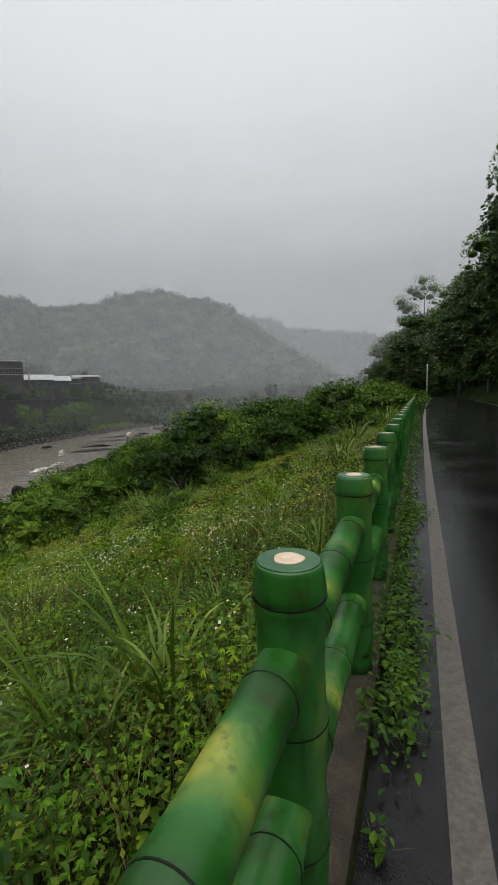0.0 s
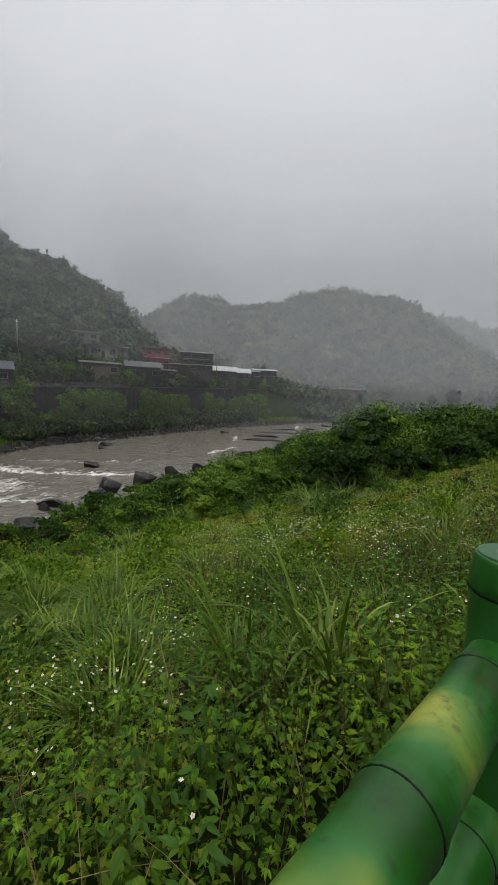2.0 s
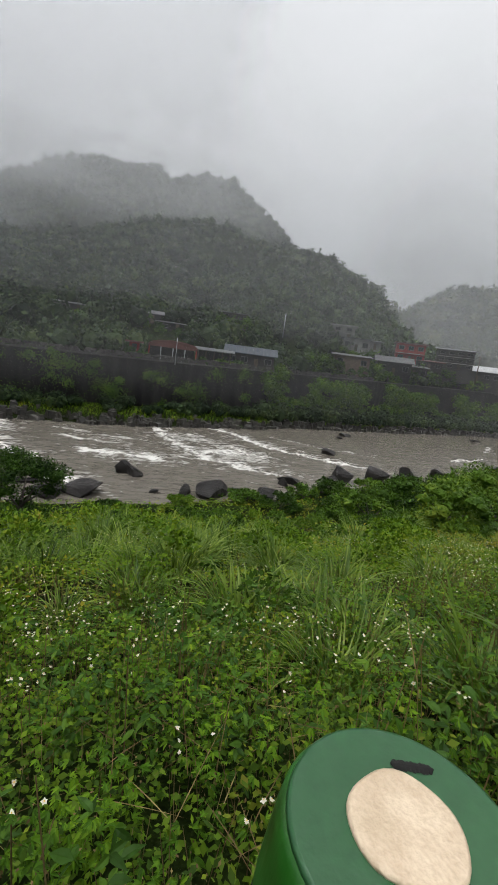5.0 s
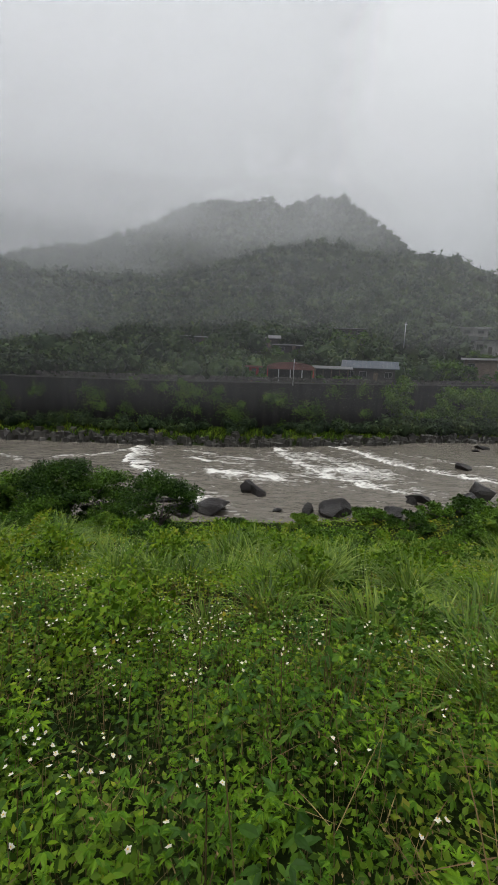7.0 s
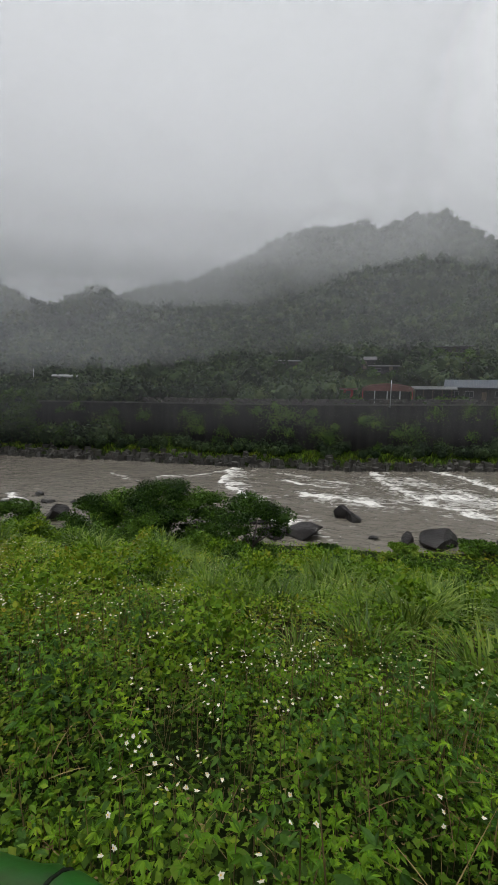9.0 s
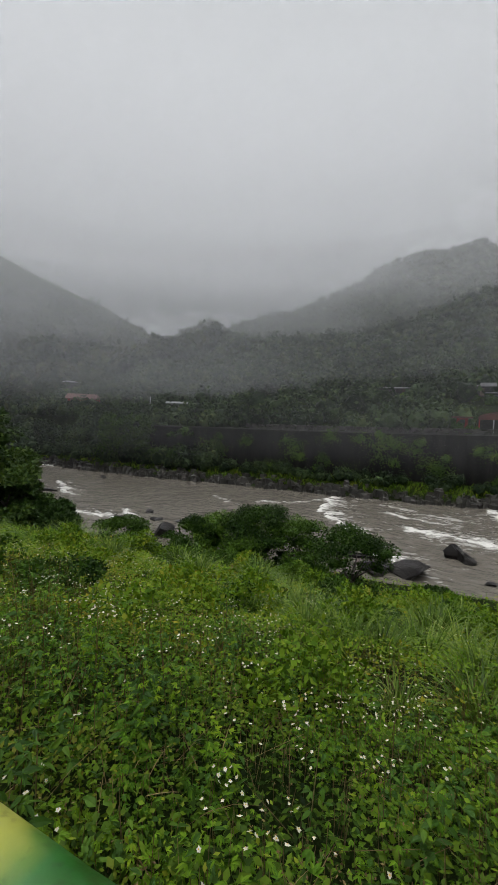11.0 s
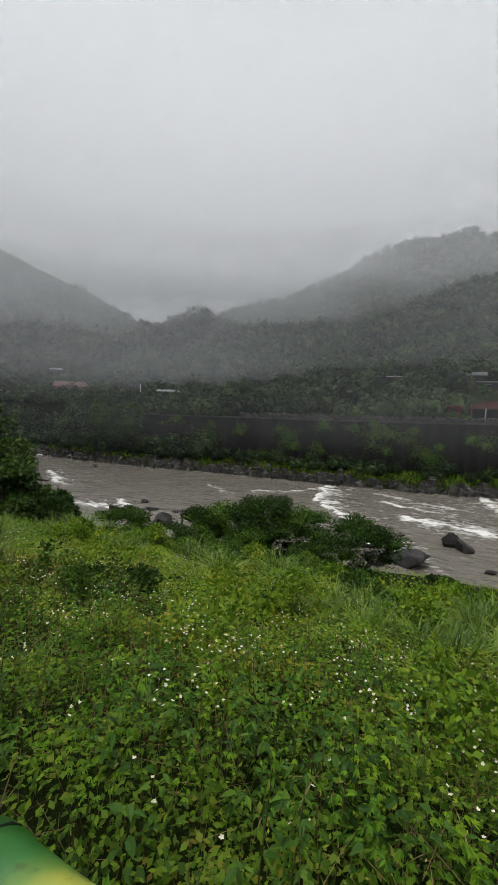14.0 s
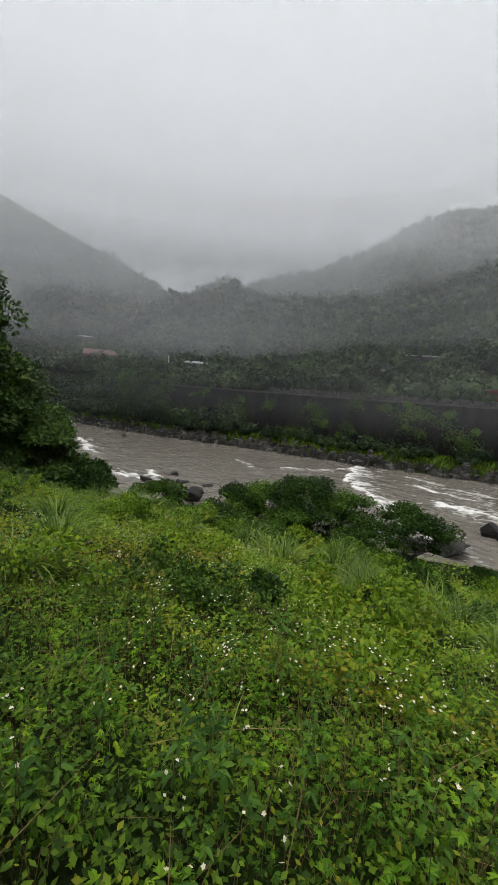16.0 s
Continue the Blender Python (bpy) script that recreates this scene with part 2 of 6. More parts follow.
def quad_leaf_arrays(base, along, normal, length, width):
    """Flat pointed leaves for the middle distance: four vertices, two triangles."""
    along, normal = unit(along), unit(normal)
    side = unit(np.cross(along, normal))
    L, W = np.asarray(length)[:, None], np.asarray(width)[:, None]
    v = np.stack([base, base + along * L * 0.5 + side * W * 0.5, base + along * L, base + along * L * 0.5 - side * W * 0.5], 1)
    i = np.arange(len(base))[:, None, None] * 4
    f = i + np.array([[0, 1, 2], [0, 2, 3]])
    return v.reshape(-1, 3), f.reshape(-1, 3)


def blade_arrays(base, heading, length, width, rise, bend, steps=4):
    """Arching grass blades: a tapering ribbon of triangles each."""
    n = len(base)
    s = np.linspace(0, 1, steps + 1)[None, :, None]
    flat = np.stack([np.cos(heading), np.sin(heading), 0 * heading], 1)[:, None]
    up = np.array([0, 0, 1.0])
    L, B, R = length[:, None, None], bend[:, None, None], rise[:, None, None]
    mid = base[:, None] + flat * (L * (np.cos(R) * s + B * 0.45 * s**2)) + up * (L * (np.sin(R) * s - B * 0.62 * s**2.4))
    side = np.stack([-np.sin(heading), np.cos(heading), 0 * heading], 1)[:, None]
    w = width[:, None, None] * 0.5 * (1 - s) ** 0.7 * (0.5 + 0.5 * np.minimum(1, s * 4))
    v = np.stack([mid + side * w, mid - side * w], 2).reshape(n, -1, 3)
    k = np.arange(steps)[:, None] * 2
    quad = np.concatenate([k + [0, 1, 3], k + [0, 3, 2]])
    f = np.arange(n)[:, None, None] * v.shape[1] + quad
    return v.reshape(-1, 3), f.reshape(-1, 3)


ICO_V = np.array([(x, y, 0) for x in (-0.526, 0.526) for y in (-0.851, 0.851)] + [(0, x, y) for x in (-0.526, 0.526) for y in (-0.851, 0.851)] + [(y, 0, x) for x in (-0.526, 0.526) for y in (-0.851, 0.851)])
ICO_F = np.array([t for t in itertools.combinations(range(12), 3) if all(abs(np.linalg.norm(ICO_V[a] - ICO_V[b]) - 1.052) < 0.02 for a, b in itertools.combinations(t, 2))])


def core_arrays(rng, centres, radii):
    """Rough dense hearts of leafy tufts, which stop the light inside a crown: twenty triangles each."""
    n = len(centres)
    v = ICO_V[None] * rng.uniform(0.72, 1.12, (n, 12, 1)) * radii[:, None] + centres[:, None]
    f = np.arange(n)[:, None, None] * 12 + ICO_F
    return v.reshape(-1, 3), f.reshape(-1, 3)


def joined(pieces):
    vs, fs, n = [], [], 0
    for v, f in pieces:
        vs.append(v)
        fs.append(f + n)
        n += len(v)
    return np.concatenate(vs), np.concatenate(fs)


def fbm(x, y, scale, seed=0.0, octaves=4):
    """Cheap smooth noise on arrays, about -1 to 1."""
    out, amp, k = np.zeros_like(x, dtype=float), 1.0, 1.0 / scale
    for o in range(octaves):
        a, b = 1.7 * o + seed, 2.3 * o + seed * 1.3
        out += amp * np.sin(x * k + a + 1.3 * np.sin(y * k * 0.7 + b)) * np.sin(y * k * 1.1 + b + 1.1 * np.sin(x * k * 0.8 - a))
        amp, k = amp * 0.55, k * 2.07
    return out / 1.6


# ---- the lie of the land ----
WATER = -11.0
NEAR_Y = [-200, -75, -38, -30, -25, -6, 3, 14, 21, 39, 72, 84, 190, 224, 300]
NEAR_X = [-95, -52, -30.5, -29.5, -33, -35, -36, -39, -43, -48, -58, -68, -100, -114, -150]
FAR_Y = [-200, -130, -90, -60, -40, -20, 0, 25, 32, 63, 100, 138, 217, 300]
FAR_X = [-110, -76, -65.5, -66, -69, -70, -73, -83, -88, -97, -109, -114.5, -119, -156]
M1_AZ = [40, 54, 55.5, 57, 58.7, 60.4, 63.6, 67.5, 71.8, 74.3, 78.5, 81.5, 85, 88, 90.5, 93, 96, 100.3, 105, 109, 115, 121.5, 123, 126.5, 133, 139, 143, 148, 160]
M1_EL = [0, 3, 5.3, 6.6, 8.0, 10, 12.4, 14.4, 15.0, 17.2, 19.7, 21.3, 21.3, 20.4, 20.9, 20.5, 21.1, 20.3, 17.3, 15.8, 13.8, 11.8, 12.1, 10.7, 7.7, 5.1, 3.3, 1.5, 0]
M2_AZ = [6, 10, 14, 18.5, 21.4, 23.5, 26.4, 29.3, 31.5, 33.6, 37, 41.2, 46.5, 50.5, 53.2, 56.6, 60, 66]
M2_EL = [0, 1.8, 4.3, 7.4, 9.3, 11.1, 12.2, 12.4, 13.2, 13.3, 12.8, 11.6, 10.8, 12, 11.6, 9.5, 7, 3]
M3_AZ = [-30, -5, 3.5, 5.5, 8.3, 11.8, 14, 17, 19.5, 23, 28, 34]
M3_EL = [5, 5.5, 6.3, 7.1, 7.7, 7.7, 8.3, 8.9, 10.1, 10.4, 9, 4]
# the nearer shoulder of the steep hill, and the high slopes behind it that vanish into cloud
MF_AZ = [40, 54, 55.5, 57, 58.7, 60.4, 63.6, 67.5, 71.8, 76, 80, 84, 88, 92, 96, 100, 105, 110, 114, 118, 121.9, 126.5, 134, 139.4, 144, 150]
MF_EL = [0, 3, 5.3, 6.6, 8.0, 10, 12.4, 14.4, 15.2, 15.4, 16.3, 16.8, 16.4, 15.2, 13.8, 12.6, 11.6, 11.2, 11.0, 11.2, 11.5, 9.8, 6.9, 4.2, 2.4, 0]
M5_AZ = [118, 124, 130, 136, 142, 150, 160, 170, 185, 200]
M5_EL = [0, 6, 10.5, 13.6, 15.6, 18.5, 20, 20, 18, 12]
M4_AZ = [118, 124, 130, 137, 143, 149, 158, 170, 185]
M4_EL = [0, 5, 9.4, 12.4, 13.8, 13.4, 13, 12, 9]


def near_edge(y):
    return np.interp(y, NEAR_Y, NEAR_X)


def far_edge(y):
    return np.interp(y, FAR_Y, FAR_X)


def wall_line(y):
    return np.interp(y, FAR_Y, FAR_X) - 9.0 - 1.0 * np.sin(y * 0.02)


def wall_top(y):
    return np.interp(y, [-80, -20, 0, 30, 65, 110, 160], [-1.0, -0.3, 0.1, 0.7, 1.7, 2.8, 3.6])


def ridge(az, r, tab_az, tab_el, foot, top):
    """Height of a hill whose skyline is given by bearings and elevations from the road."""
    high = 1.4 - 0.012 * top + top * np.tan(np.radians(np.interp(az, tab_az, tab_el, left=0, right=0)))
    s = np.clip((r - foot) / (top - foot), 0, 1)
    back = np.clip((r - top) / (top * 0.8), 0, 1)
    return np.where(r > foot, high * (s**0.85) * (1 - 0.7 * back), -99)


def land(x, y):
    x, y = np.asarray(x, float), np.asarray(y, float)
    r, az = np.hypot(x, y), np.degrees(np.arctan2(-x, y))
    u = np.maximum(-x, 0)
    near, far, wl_ = -near_edge(y), -far_edge(y), -wall_line(y)
    # the slope below the railing
    z = -0.10 - 0.36 * u + 0.16 * fbm(x, y, 2.6, 0.4) * np.clip(u / 3, 0, 1) + 0.13 * fbm(x, y, 0.75, 1.7, 3) * np.clip((u - 1.0) / 3, 0, 1) + 0.35 * fbm(x, y, 9, 2.0) * np.clip(u / 10, 0, 1)
    z = np.maximum(z, -10.2 + 0.3 * fbm(x, y, 6, 1.0))
    shore = np.clip((u - (near - 5)) / 6, 0, 1)
    z = z * (1 - shore) + (-11.5) * shore
    # river bed, far bank, terrace
    z = np.where(u > near + 1, -12.4, z)
    bank = np.clip((u - far) / np.maximum(wl_ - far, 1), 0, 1)
    z = np.where(u > far - 2, -12.4 + 1.8 * np.clip((u - far + 2) / 2.5, 0, 1) + 1.9 * bank, z)
    v = u - wl_
    steep = np.interp(y, [-60, -20, 0, 40, 60, 100, 140], [0.2, 0.25, 0.28, 0.42, 0.7, 0.5, 0.2])
    terrace = wall_top(y) - 0.35 + np.minimum(0.03 * np.maximum(v, 0) + steep * np.maximum(v - 9, 0), 13 + 0.02 * np.maximum(v, 0)) + 0.4 * fbm(x, y, 14, 3.0) * np.clip(v / 10, 0, 1)
    terrace = np.where(y < -63, np.minimum(terrace, -9.0 + 0.8 * np.maximum(v, 0)), terrace)
    terrace = np.where(y > 131, np.minimum(terrace, np.interp(y, [131, 145, 156, 166], [4.0, 2.5, 1.0, -6.0]) + 0.35 * np.maximum(v - 8, 0)), terrace)
    z = np.where(v > 2.6, terrace, z)
    # valley floor downstream and upstream
    flat = np.clip((y - 200) / 60, 0, 1)
    z = np.where(y > 200, z * (1 - flat) + (-8 + 0.02 * (r - 200)) * flat, z)
    # the road side and the wooded hillside above it
    z = np.where(x > -0.14, -0.02, z)
    cut = np.clip(x - 7.6 - 1.0 * np.sin(y * 0.05), 0, None)
    z = np.where(x > 7.6, np.minimum(cut * 0.95, 12 + cut * 0.45), z)
    knee = np.clip(y - 118, 0, None)
    z = np.where((x > -14) & (y > 118), np.maximum(z, np.minimum(knee * 0.5, 25) * np.clip((x + 14) / 8, 0, 1)), z)
    rough = 1 + 0.03 * fbm(x, y, 22, 5.0)
    inland = np.clip((v - 6) / 20, 0, 1)
    s1 = np.clip((r - 128) / 105, 0, 1)
    mf = ridge(az, r, MF_AZ, MF_EL, 128, 232) * (1 - 0.34 * np.clip(0.45 + 0.9 * fbm(x, y, 17, 8.0, 3), 0, 1) * 4 * s1 * (1 - s1))
    z = np.maximum(z, np.where((v > 6) & (mf > -50), mf * inland, -99))
    m1 = ridge(az, r, M1_AZ, M1_EL, 200, 335)
    z = np.maximum(z, np.where((v > 6) & (m1 > -50), m1 * rough * inland, -99))
    z = np.maximum(z, ridge(az, r, M2_AZ, M2_EL, 300, 540) * (1 + 0.02 * fbm(x, y, 40, 1.0)))
    z = np.maximum(z, ridge(az, r, M3_AZ, M3_EL, 620, 950) * (1 + 0.02 * fbm(x, y, 60, 4.0)))
    z = np.maximum(z, ridge(az, r, M5_AZ, M5_EL, 480, 820))
    m4 = ridge(az, r, M4_AZ, M4_EL, 190, 420)
    z = np.maximum(z, np.where((v > 6) & (m4 > -50), m4 * inland * (1 + 0.03 * fbm(x, y, 40, 6.0)), -99))
    return z


def make_ground():
    """One sheet from the roadside to the horizon, on rings that widen with distance."""
    rings = np.concatenate([np.linspace(0.02, 12, 60), np.geomspace(12.3, 140, 130), np.linspace(142, 330, 72), np.geomspace(336, 4200, 46)])
    n_az = 320
    az = np.linspace(0, 2 * np.pi, n_az, endpoint=False)
    R, A = np.meshgrid(rings, az, indexing="ij")
    X, Y = -R * np.sin(A), R * np.cos(A)
    Z = land(X, Y)
    v = np.stack([X, Y, Z], -1).reshape(-1, 3)
    i, j = np.meshgrid(np.arange(len(rings) - 1), np.arange(n_az), indexing="ij")
    a, b = i * n_az + j, i * n_az + (j + 1) % n_az
    f = np.stack([a, b, b + n_az, a + n_az], -1).reshape(-1, 4)
    ob = mesh_of("ground", v, f, M_SOIL, True)
    return tagged(ob, "ground of the weedy slope, banks and hills, coloured like foliage in shade", "ground", kind="structure")


make_ground()


# ---- the river ----
def water_material():
    mat = bpy.data.materials.new("muddy_water")
    N, L, P = nodes_of(mat)
    co = N.new("ShaderNodeTexCoord")
    mp = N.new("ShaderNodeMapping")
    mp.inputs["Rotation"].default_value = (0, 0, radians(12))
    mp.inputs["Scale"].default_value = (1.0, 0.45, 1.0)
    L.new(co.outputs["Object"], mp.inputs[0])
    n = N.new("ShaderNodeTexNoise")
    n.inputs["Scale"].default_value, n.inputs["Detail"].default_value, n.inputs["Distortion"].default_value = 1.7, 10, 0.9
    n.inputs["Roughness"].default_value = 0.6
    L.new(mp.outputs[0], n.inputs["Vector"])
    at = N.new("ShaderNodeAttribute")
    at.attribute_name = "foam"
    s = N.new("ShaderNodeMath")
    s.operation = "ADD"
    L.new(n.outputs["Fac"], s.inputs[0])
    L.new(at.outputs["Fac"], s.inputs[1])
    fr = ramp_node(N, [(0.77, (0, 0, 0)), (0.89, (0.25, 0.25, 0.25)), (0.99, (1, 1, 1))])
    L.new(s.outputs[0], fr.inputs[0])
    mud = ramp_node(N, [(0.3, (0.108, 0.097, 0.080)), (0.7, (0.185, 0.168, 0.142))])
    L.new(n.outputs["Fac"], mud.inputs[0])
    mc = N.new("ShaderNodeMixRGB")
    mc.inputs[2].default_value = (0.74, 0.73, 0.70, 1)
    L.new(fr.outputs[0], mc.inputs[0])
    L.new(mud.outputs[0], mc.inputs[1])
    L.new(mc.outputs[0], P.inputs["Base Color"])
    rr = N.new("ShaderNodeMapRange")
    rr.inputs["To Min"].default_value, rr.inputs["To Max"].default_value = 0.22, 0.8
    L.new(fr.outputs[0], rr.inputs["Value"])
    L.new(rr.outputs[0], P.inputs["Roughness"])
    n2 = N.new("ShaderNodeTexNoise")
    n2.inputs["Scale"].default_value, n2.inputs["Detail"].default_value = 1.6, 5
    L.new(mp.outputs[0], n2.inputs["Vector"])
    b = N.new("ShaderNodeBump")
    b.inputs["Strength"].default_value, b.inputs["Distance"].default_value = 0.7, 0.25
    L.new(n2.outputs["Fac"], b.inputs["Height"])
    L.new(b.outputs[0], P.inputs["Normal"])
    P.inputs["IOR"].default_value = 1.33
    return mat


# crests where the stream drops, from the far side to the near one; white water trails off downstream
CRESTS = [([(-67, -20), (-57, -18.4), (-49, -13.5), (-41, -8.4), (-38, -5.7)], 0.60, 2.6), ([(-66, -19), (-60, -23), (-56, -28)], 0.42, 1.6), ([(-59, -9), (-57.5, -3.5)], 0.50, 2.4), ([(-52, -6), (-50.6, -1), (-49.6, 3)], 0.56, 2.4),
          ([(-77, 12.5), (-72, 16), (-64.5, 18.4), (-60, 22), (-56.7, 25.8), (-52, 32)], 0.58, 2.4), ([(-70.5, 2.7), (-63, 4.2), (-56, 6.6), (-47.6, 11.8), (-46.3, 16.2)], 0.54, 3.0), ([(-52, 5), (-51, 11), (-47, 15)], 0.50, 2.0),
          ([(-66, -12), (-62, -6), (-61, 1)], 0.42, 2.2), ([(-68, 8), (-61, 12), (-55, 18)], 0.46, 2.4), ([(-72, 24), (-66, 30), (-62, 38)], 0.36, 1.6), ([(-69, 67), (-64, 55)], 0.46, 1.8), ([(-86, 84), (-78, 76)], 0.42, 1.6),
          ([(-68.5, -82.4), (-62, -88.5)], 0.58, 2.0), ([(-36.5, -47), (-35.8, -41.6), (-36.8, -37.4)], 0.56, 1.6), ([(-50, -64), (-44, -54)], 0.52, 1.6), ([(-41, -40), (-38, -36)], 0.46, 1.2), ([(-104, 136), (-96, 124)], 0.44, 2.0), ([(-57, -36), (-52, -30)], 0.34, 1.4)]


def foam_amount(x, y, c):
    """Where the water breaks: lines of crests, sharp upstream and ragged downstream, in a broad rapid."""
    f = 0.40 * np.exp(-(((x + 57) / 16) ** 2) - ((y - 8) / 20) ** 2) * (0.8 + 0.55 * fbm(x, y * 0.5, 2.6, 1.0, 4))
    wob = 0.7 * fbm(x, y, 1.5, 2.0, 3)
    for k, (line, amt, tail) in enumerate(CRESTS):
        near, side = np.full(x.shape, 1e6), np.ones(x.shape)
        for (ax, ay), (bx, by) in zip(line, line[1:]):
            lx, ly = bx - ax, by - ay
            n = math.hypot(lx, ly)
            t = np.clip(((x - ax) * lx + (y - ay) * ly) / (n * n), 0, 1)
            d = np.hypot(x - ax - t * lx, y - ay - t * ly)
            sgn = (lx * (y - ay) - ly * (x - ax)) / n
            side = np.where(d < near, sgn, side)
            near = np.minimum(near, d)
        q = near * np.sign(side) + wob
        streak = 0.72 + 0.45 * fbm(x * 2.2, y * 0.6, 0.9, k * 1.7, 3)
        f = np.maximum(f, amt * np.where(q < 0, np.exp(-((q / 0.45) ** 2)), np.exp(-((np.maximum(q, 0) / (tail * 1.9)) ** 1.2)) * streak + 0.25 * np.exp(-((q / 0.5) ** 2))))
    return f


def make_water():
    ys = np.concatenate([np.arange(-190, -60, 2.0), np.arange(-60, 70, 0.5), np.arange(70, 290, 2.0)])
    c = np.linspace(0, 1, 120)
    Y, C = np.meshgrid(ys, c, indexing="ij")
    xn, xf = near_edge(Y) + 3.0, far_edge(Y) - 2.0
    X = xn + (xf - xn) * C
    F = foam_amount(X, Y, C)
    Z = WATER + 0.05 * fbm(X, Y, 1.6, 0.0, 4) + F * (0.6 * fbm(X, Y, 1.1, 3.0, 4) + 0.35)
    n = len(c)
    i, j = np.meshgrid(np.arange(len(ys) - 1), np.arange(n - 1), indexing="ij")
    a = i * n + j
    f = np.stack([a, a + 1, a + n + 1, a + n], -1).reshape(-1, 4)
    ob = mesh_of("water", np.stack([X, Y, Z], -1).reshape(-1, 3), f, water_material(), True)
    at = ob.data.attributes.new("foam", "FLOAT", "POINT")
    at.data.foreach_set("value", F.astype(np.float32).ravel())
    return tagged(ob, "muddy brown river with white rapids", "river", kind="structure")


make_water()


# ---- the retaining wall ----
def strip(name, ys, left, right, low, high, material, label, category):
    """A wall of some thickness that follows a line, from low to high."""
    bm = bmesh.new()
    rows = [[bm.verts.new(p) for p in ((left(y), y, low(y)), (right(y), y, low(y)), (right(y), y, high(y)), (left(y), y, high(y)))] for y in ys]
    for a, b in zip(rows, rows[1:]):
        for k in range(4):
            bm.faces.new((a[k], a[(k + 1) % 4], b[(k + 1) % 4], b[k]))
    bm.faces.new(rows[0])
    bm.faces.new(rows[-1][::-1])
    bmesh.ops.recalc_face_normals(bm, faces=bm.faces)
    return tagged(part(name, bm, material), label, category, kind="structure")


WALL_YS = [float(v) for v in range(-64, 134, 3)]
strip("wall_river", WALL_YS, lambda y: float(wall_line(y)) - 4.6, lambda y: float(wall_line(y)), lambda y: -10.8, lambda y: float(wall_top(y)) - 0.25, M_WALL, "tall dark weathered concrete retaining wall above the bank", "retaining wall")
strip("trim", WALL_YS, lambda y: float(wall_line(y)) - 0.7, lambda y: float(wall_line(y)) + 0.12, lambda y: float(wall_top(y)) - 0.246, lambda y: float(wall_top(y)), M_PARAPET, "pale concrete coping along the retaining wall", "wall coping")

# ---- road, kerb and lines ----
def road_bend(y):
    """How far the road has swung to the side at y."""
    return 0.0003 * max(y - 4, 0) ** 2 if y < 90 else 0.0003 * 86**2 + (y - 90) * 0.05 + 0.012 * (y - 90) ** 2


def wet_asphalt():
    mat = surface("wet_asphalt", (0.004, 0.004, 0.0045), (0.012, 0.0118, 0.012), 0.7, 0.3, 0.2, 140.0, spec=0.24, bump_dist=0.003)
    N, L = mat.node_tree.nodes, mat.node_tree.links
    P = N["Principled BSDF"]
    co = N.new("ShaderNodeTexCoord")
    n = N.new("ShaderNodeTexNoise")
    n.inputs["Scale"].default_value, n.inputs["Detail"].default_value = 0.9, 5
    L.new(co.outputs["Object"], n.inputs["Vector"])
    m = N.new("ShaderNodeMapRange")
    m.inputs["From Min"].default_value, m.inputs["From Max"].default_value = 0.38, 0.6
    m.inputs["To Min"].default_value, m.inputs["To Max"].default_value = 0.08, 0.24
    L.new(n.outputs["Fac"], m.inputs["Value"])
    L.new(m.outputs[0], P.inputs["Roughness"])
    return mat


def ribbon(name, ys, left, right, z, thick, material, label, category, kind="structure"):
    bm = bmesh.new()
    rows = [[bm.verts.new(p) for p in ((left(y), y, z - thick), (right(y), y, z - thick), (right(y), y, z), (left(y), y, z))] for y in ys]
    for a, b in zip(rows, rows[1:]):
        for k in range(4):
            bm.faces.new((a[k], a[(k + 1) % 4], b[(k + 1) % 4], b[k]))
    bm.faces.new(rows[0])
    bm.faces.new(rows[-1][::-1])
    bmesh.ops.recalc_face_normals(bm, faces=bm.faces)
    return tagged(part(name, bm, material), label, category, kind=kind)


M_ASPHALT = wet_asphalt()
M_LINE = surface("worn_line_paint", (0.040, 0.036, 0.031), (0.135, 0.120, 0.102), 55.0, 0.5, 0.8, 260.0, stain=(0.052, 0.046, 0.038), bump_dist=0.004)
ROAD_YS = [-40.0, -20.0, -8.0] + [float(v) for v in range(-4, 150, 2)]
ribbon("road", ROAD_YS, lambda y: 0.13 + road_bend(y), lambda y: 6.6 + road_bend(y), 0.0, 0.3, M_ASPHALT, "wet black asphalt road with rain puddles", "road")
ribbon("edge_line", ROAD_YS, lambda y: 0.405 + road_bend(y), lambda y: 0.528 + road_bend(y), 0.005, 0.004, M_LINE, "worn pale edge line along the wet road", "road line")
ribbon("edge_line", ROAD_YS, lambda y: 6.1 + road_bend(y), lambda y: 6.2 + road_bend(y), 0.005, 0.004, M_LINE, "worn pale edge line along the wet road", "road line")

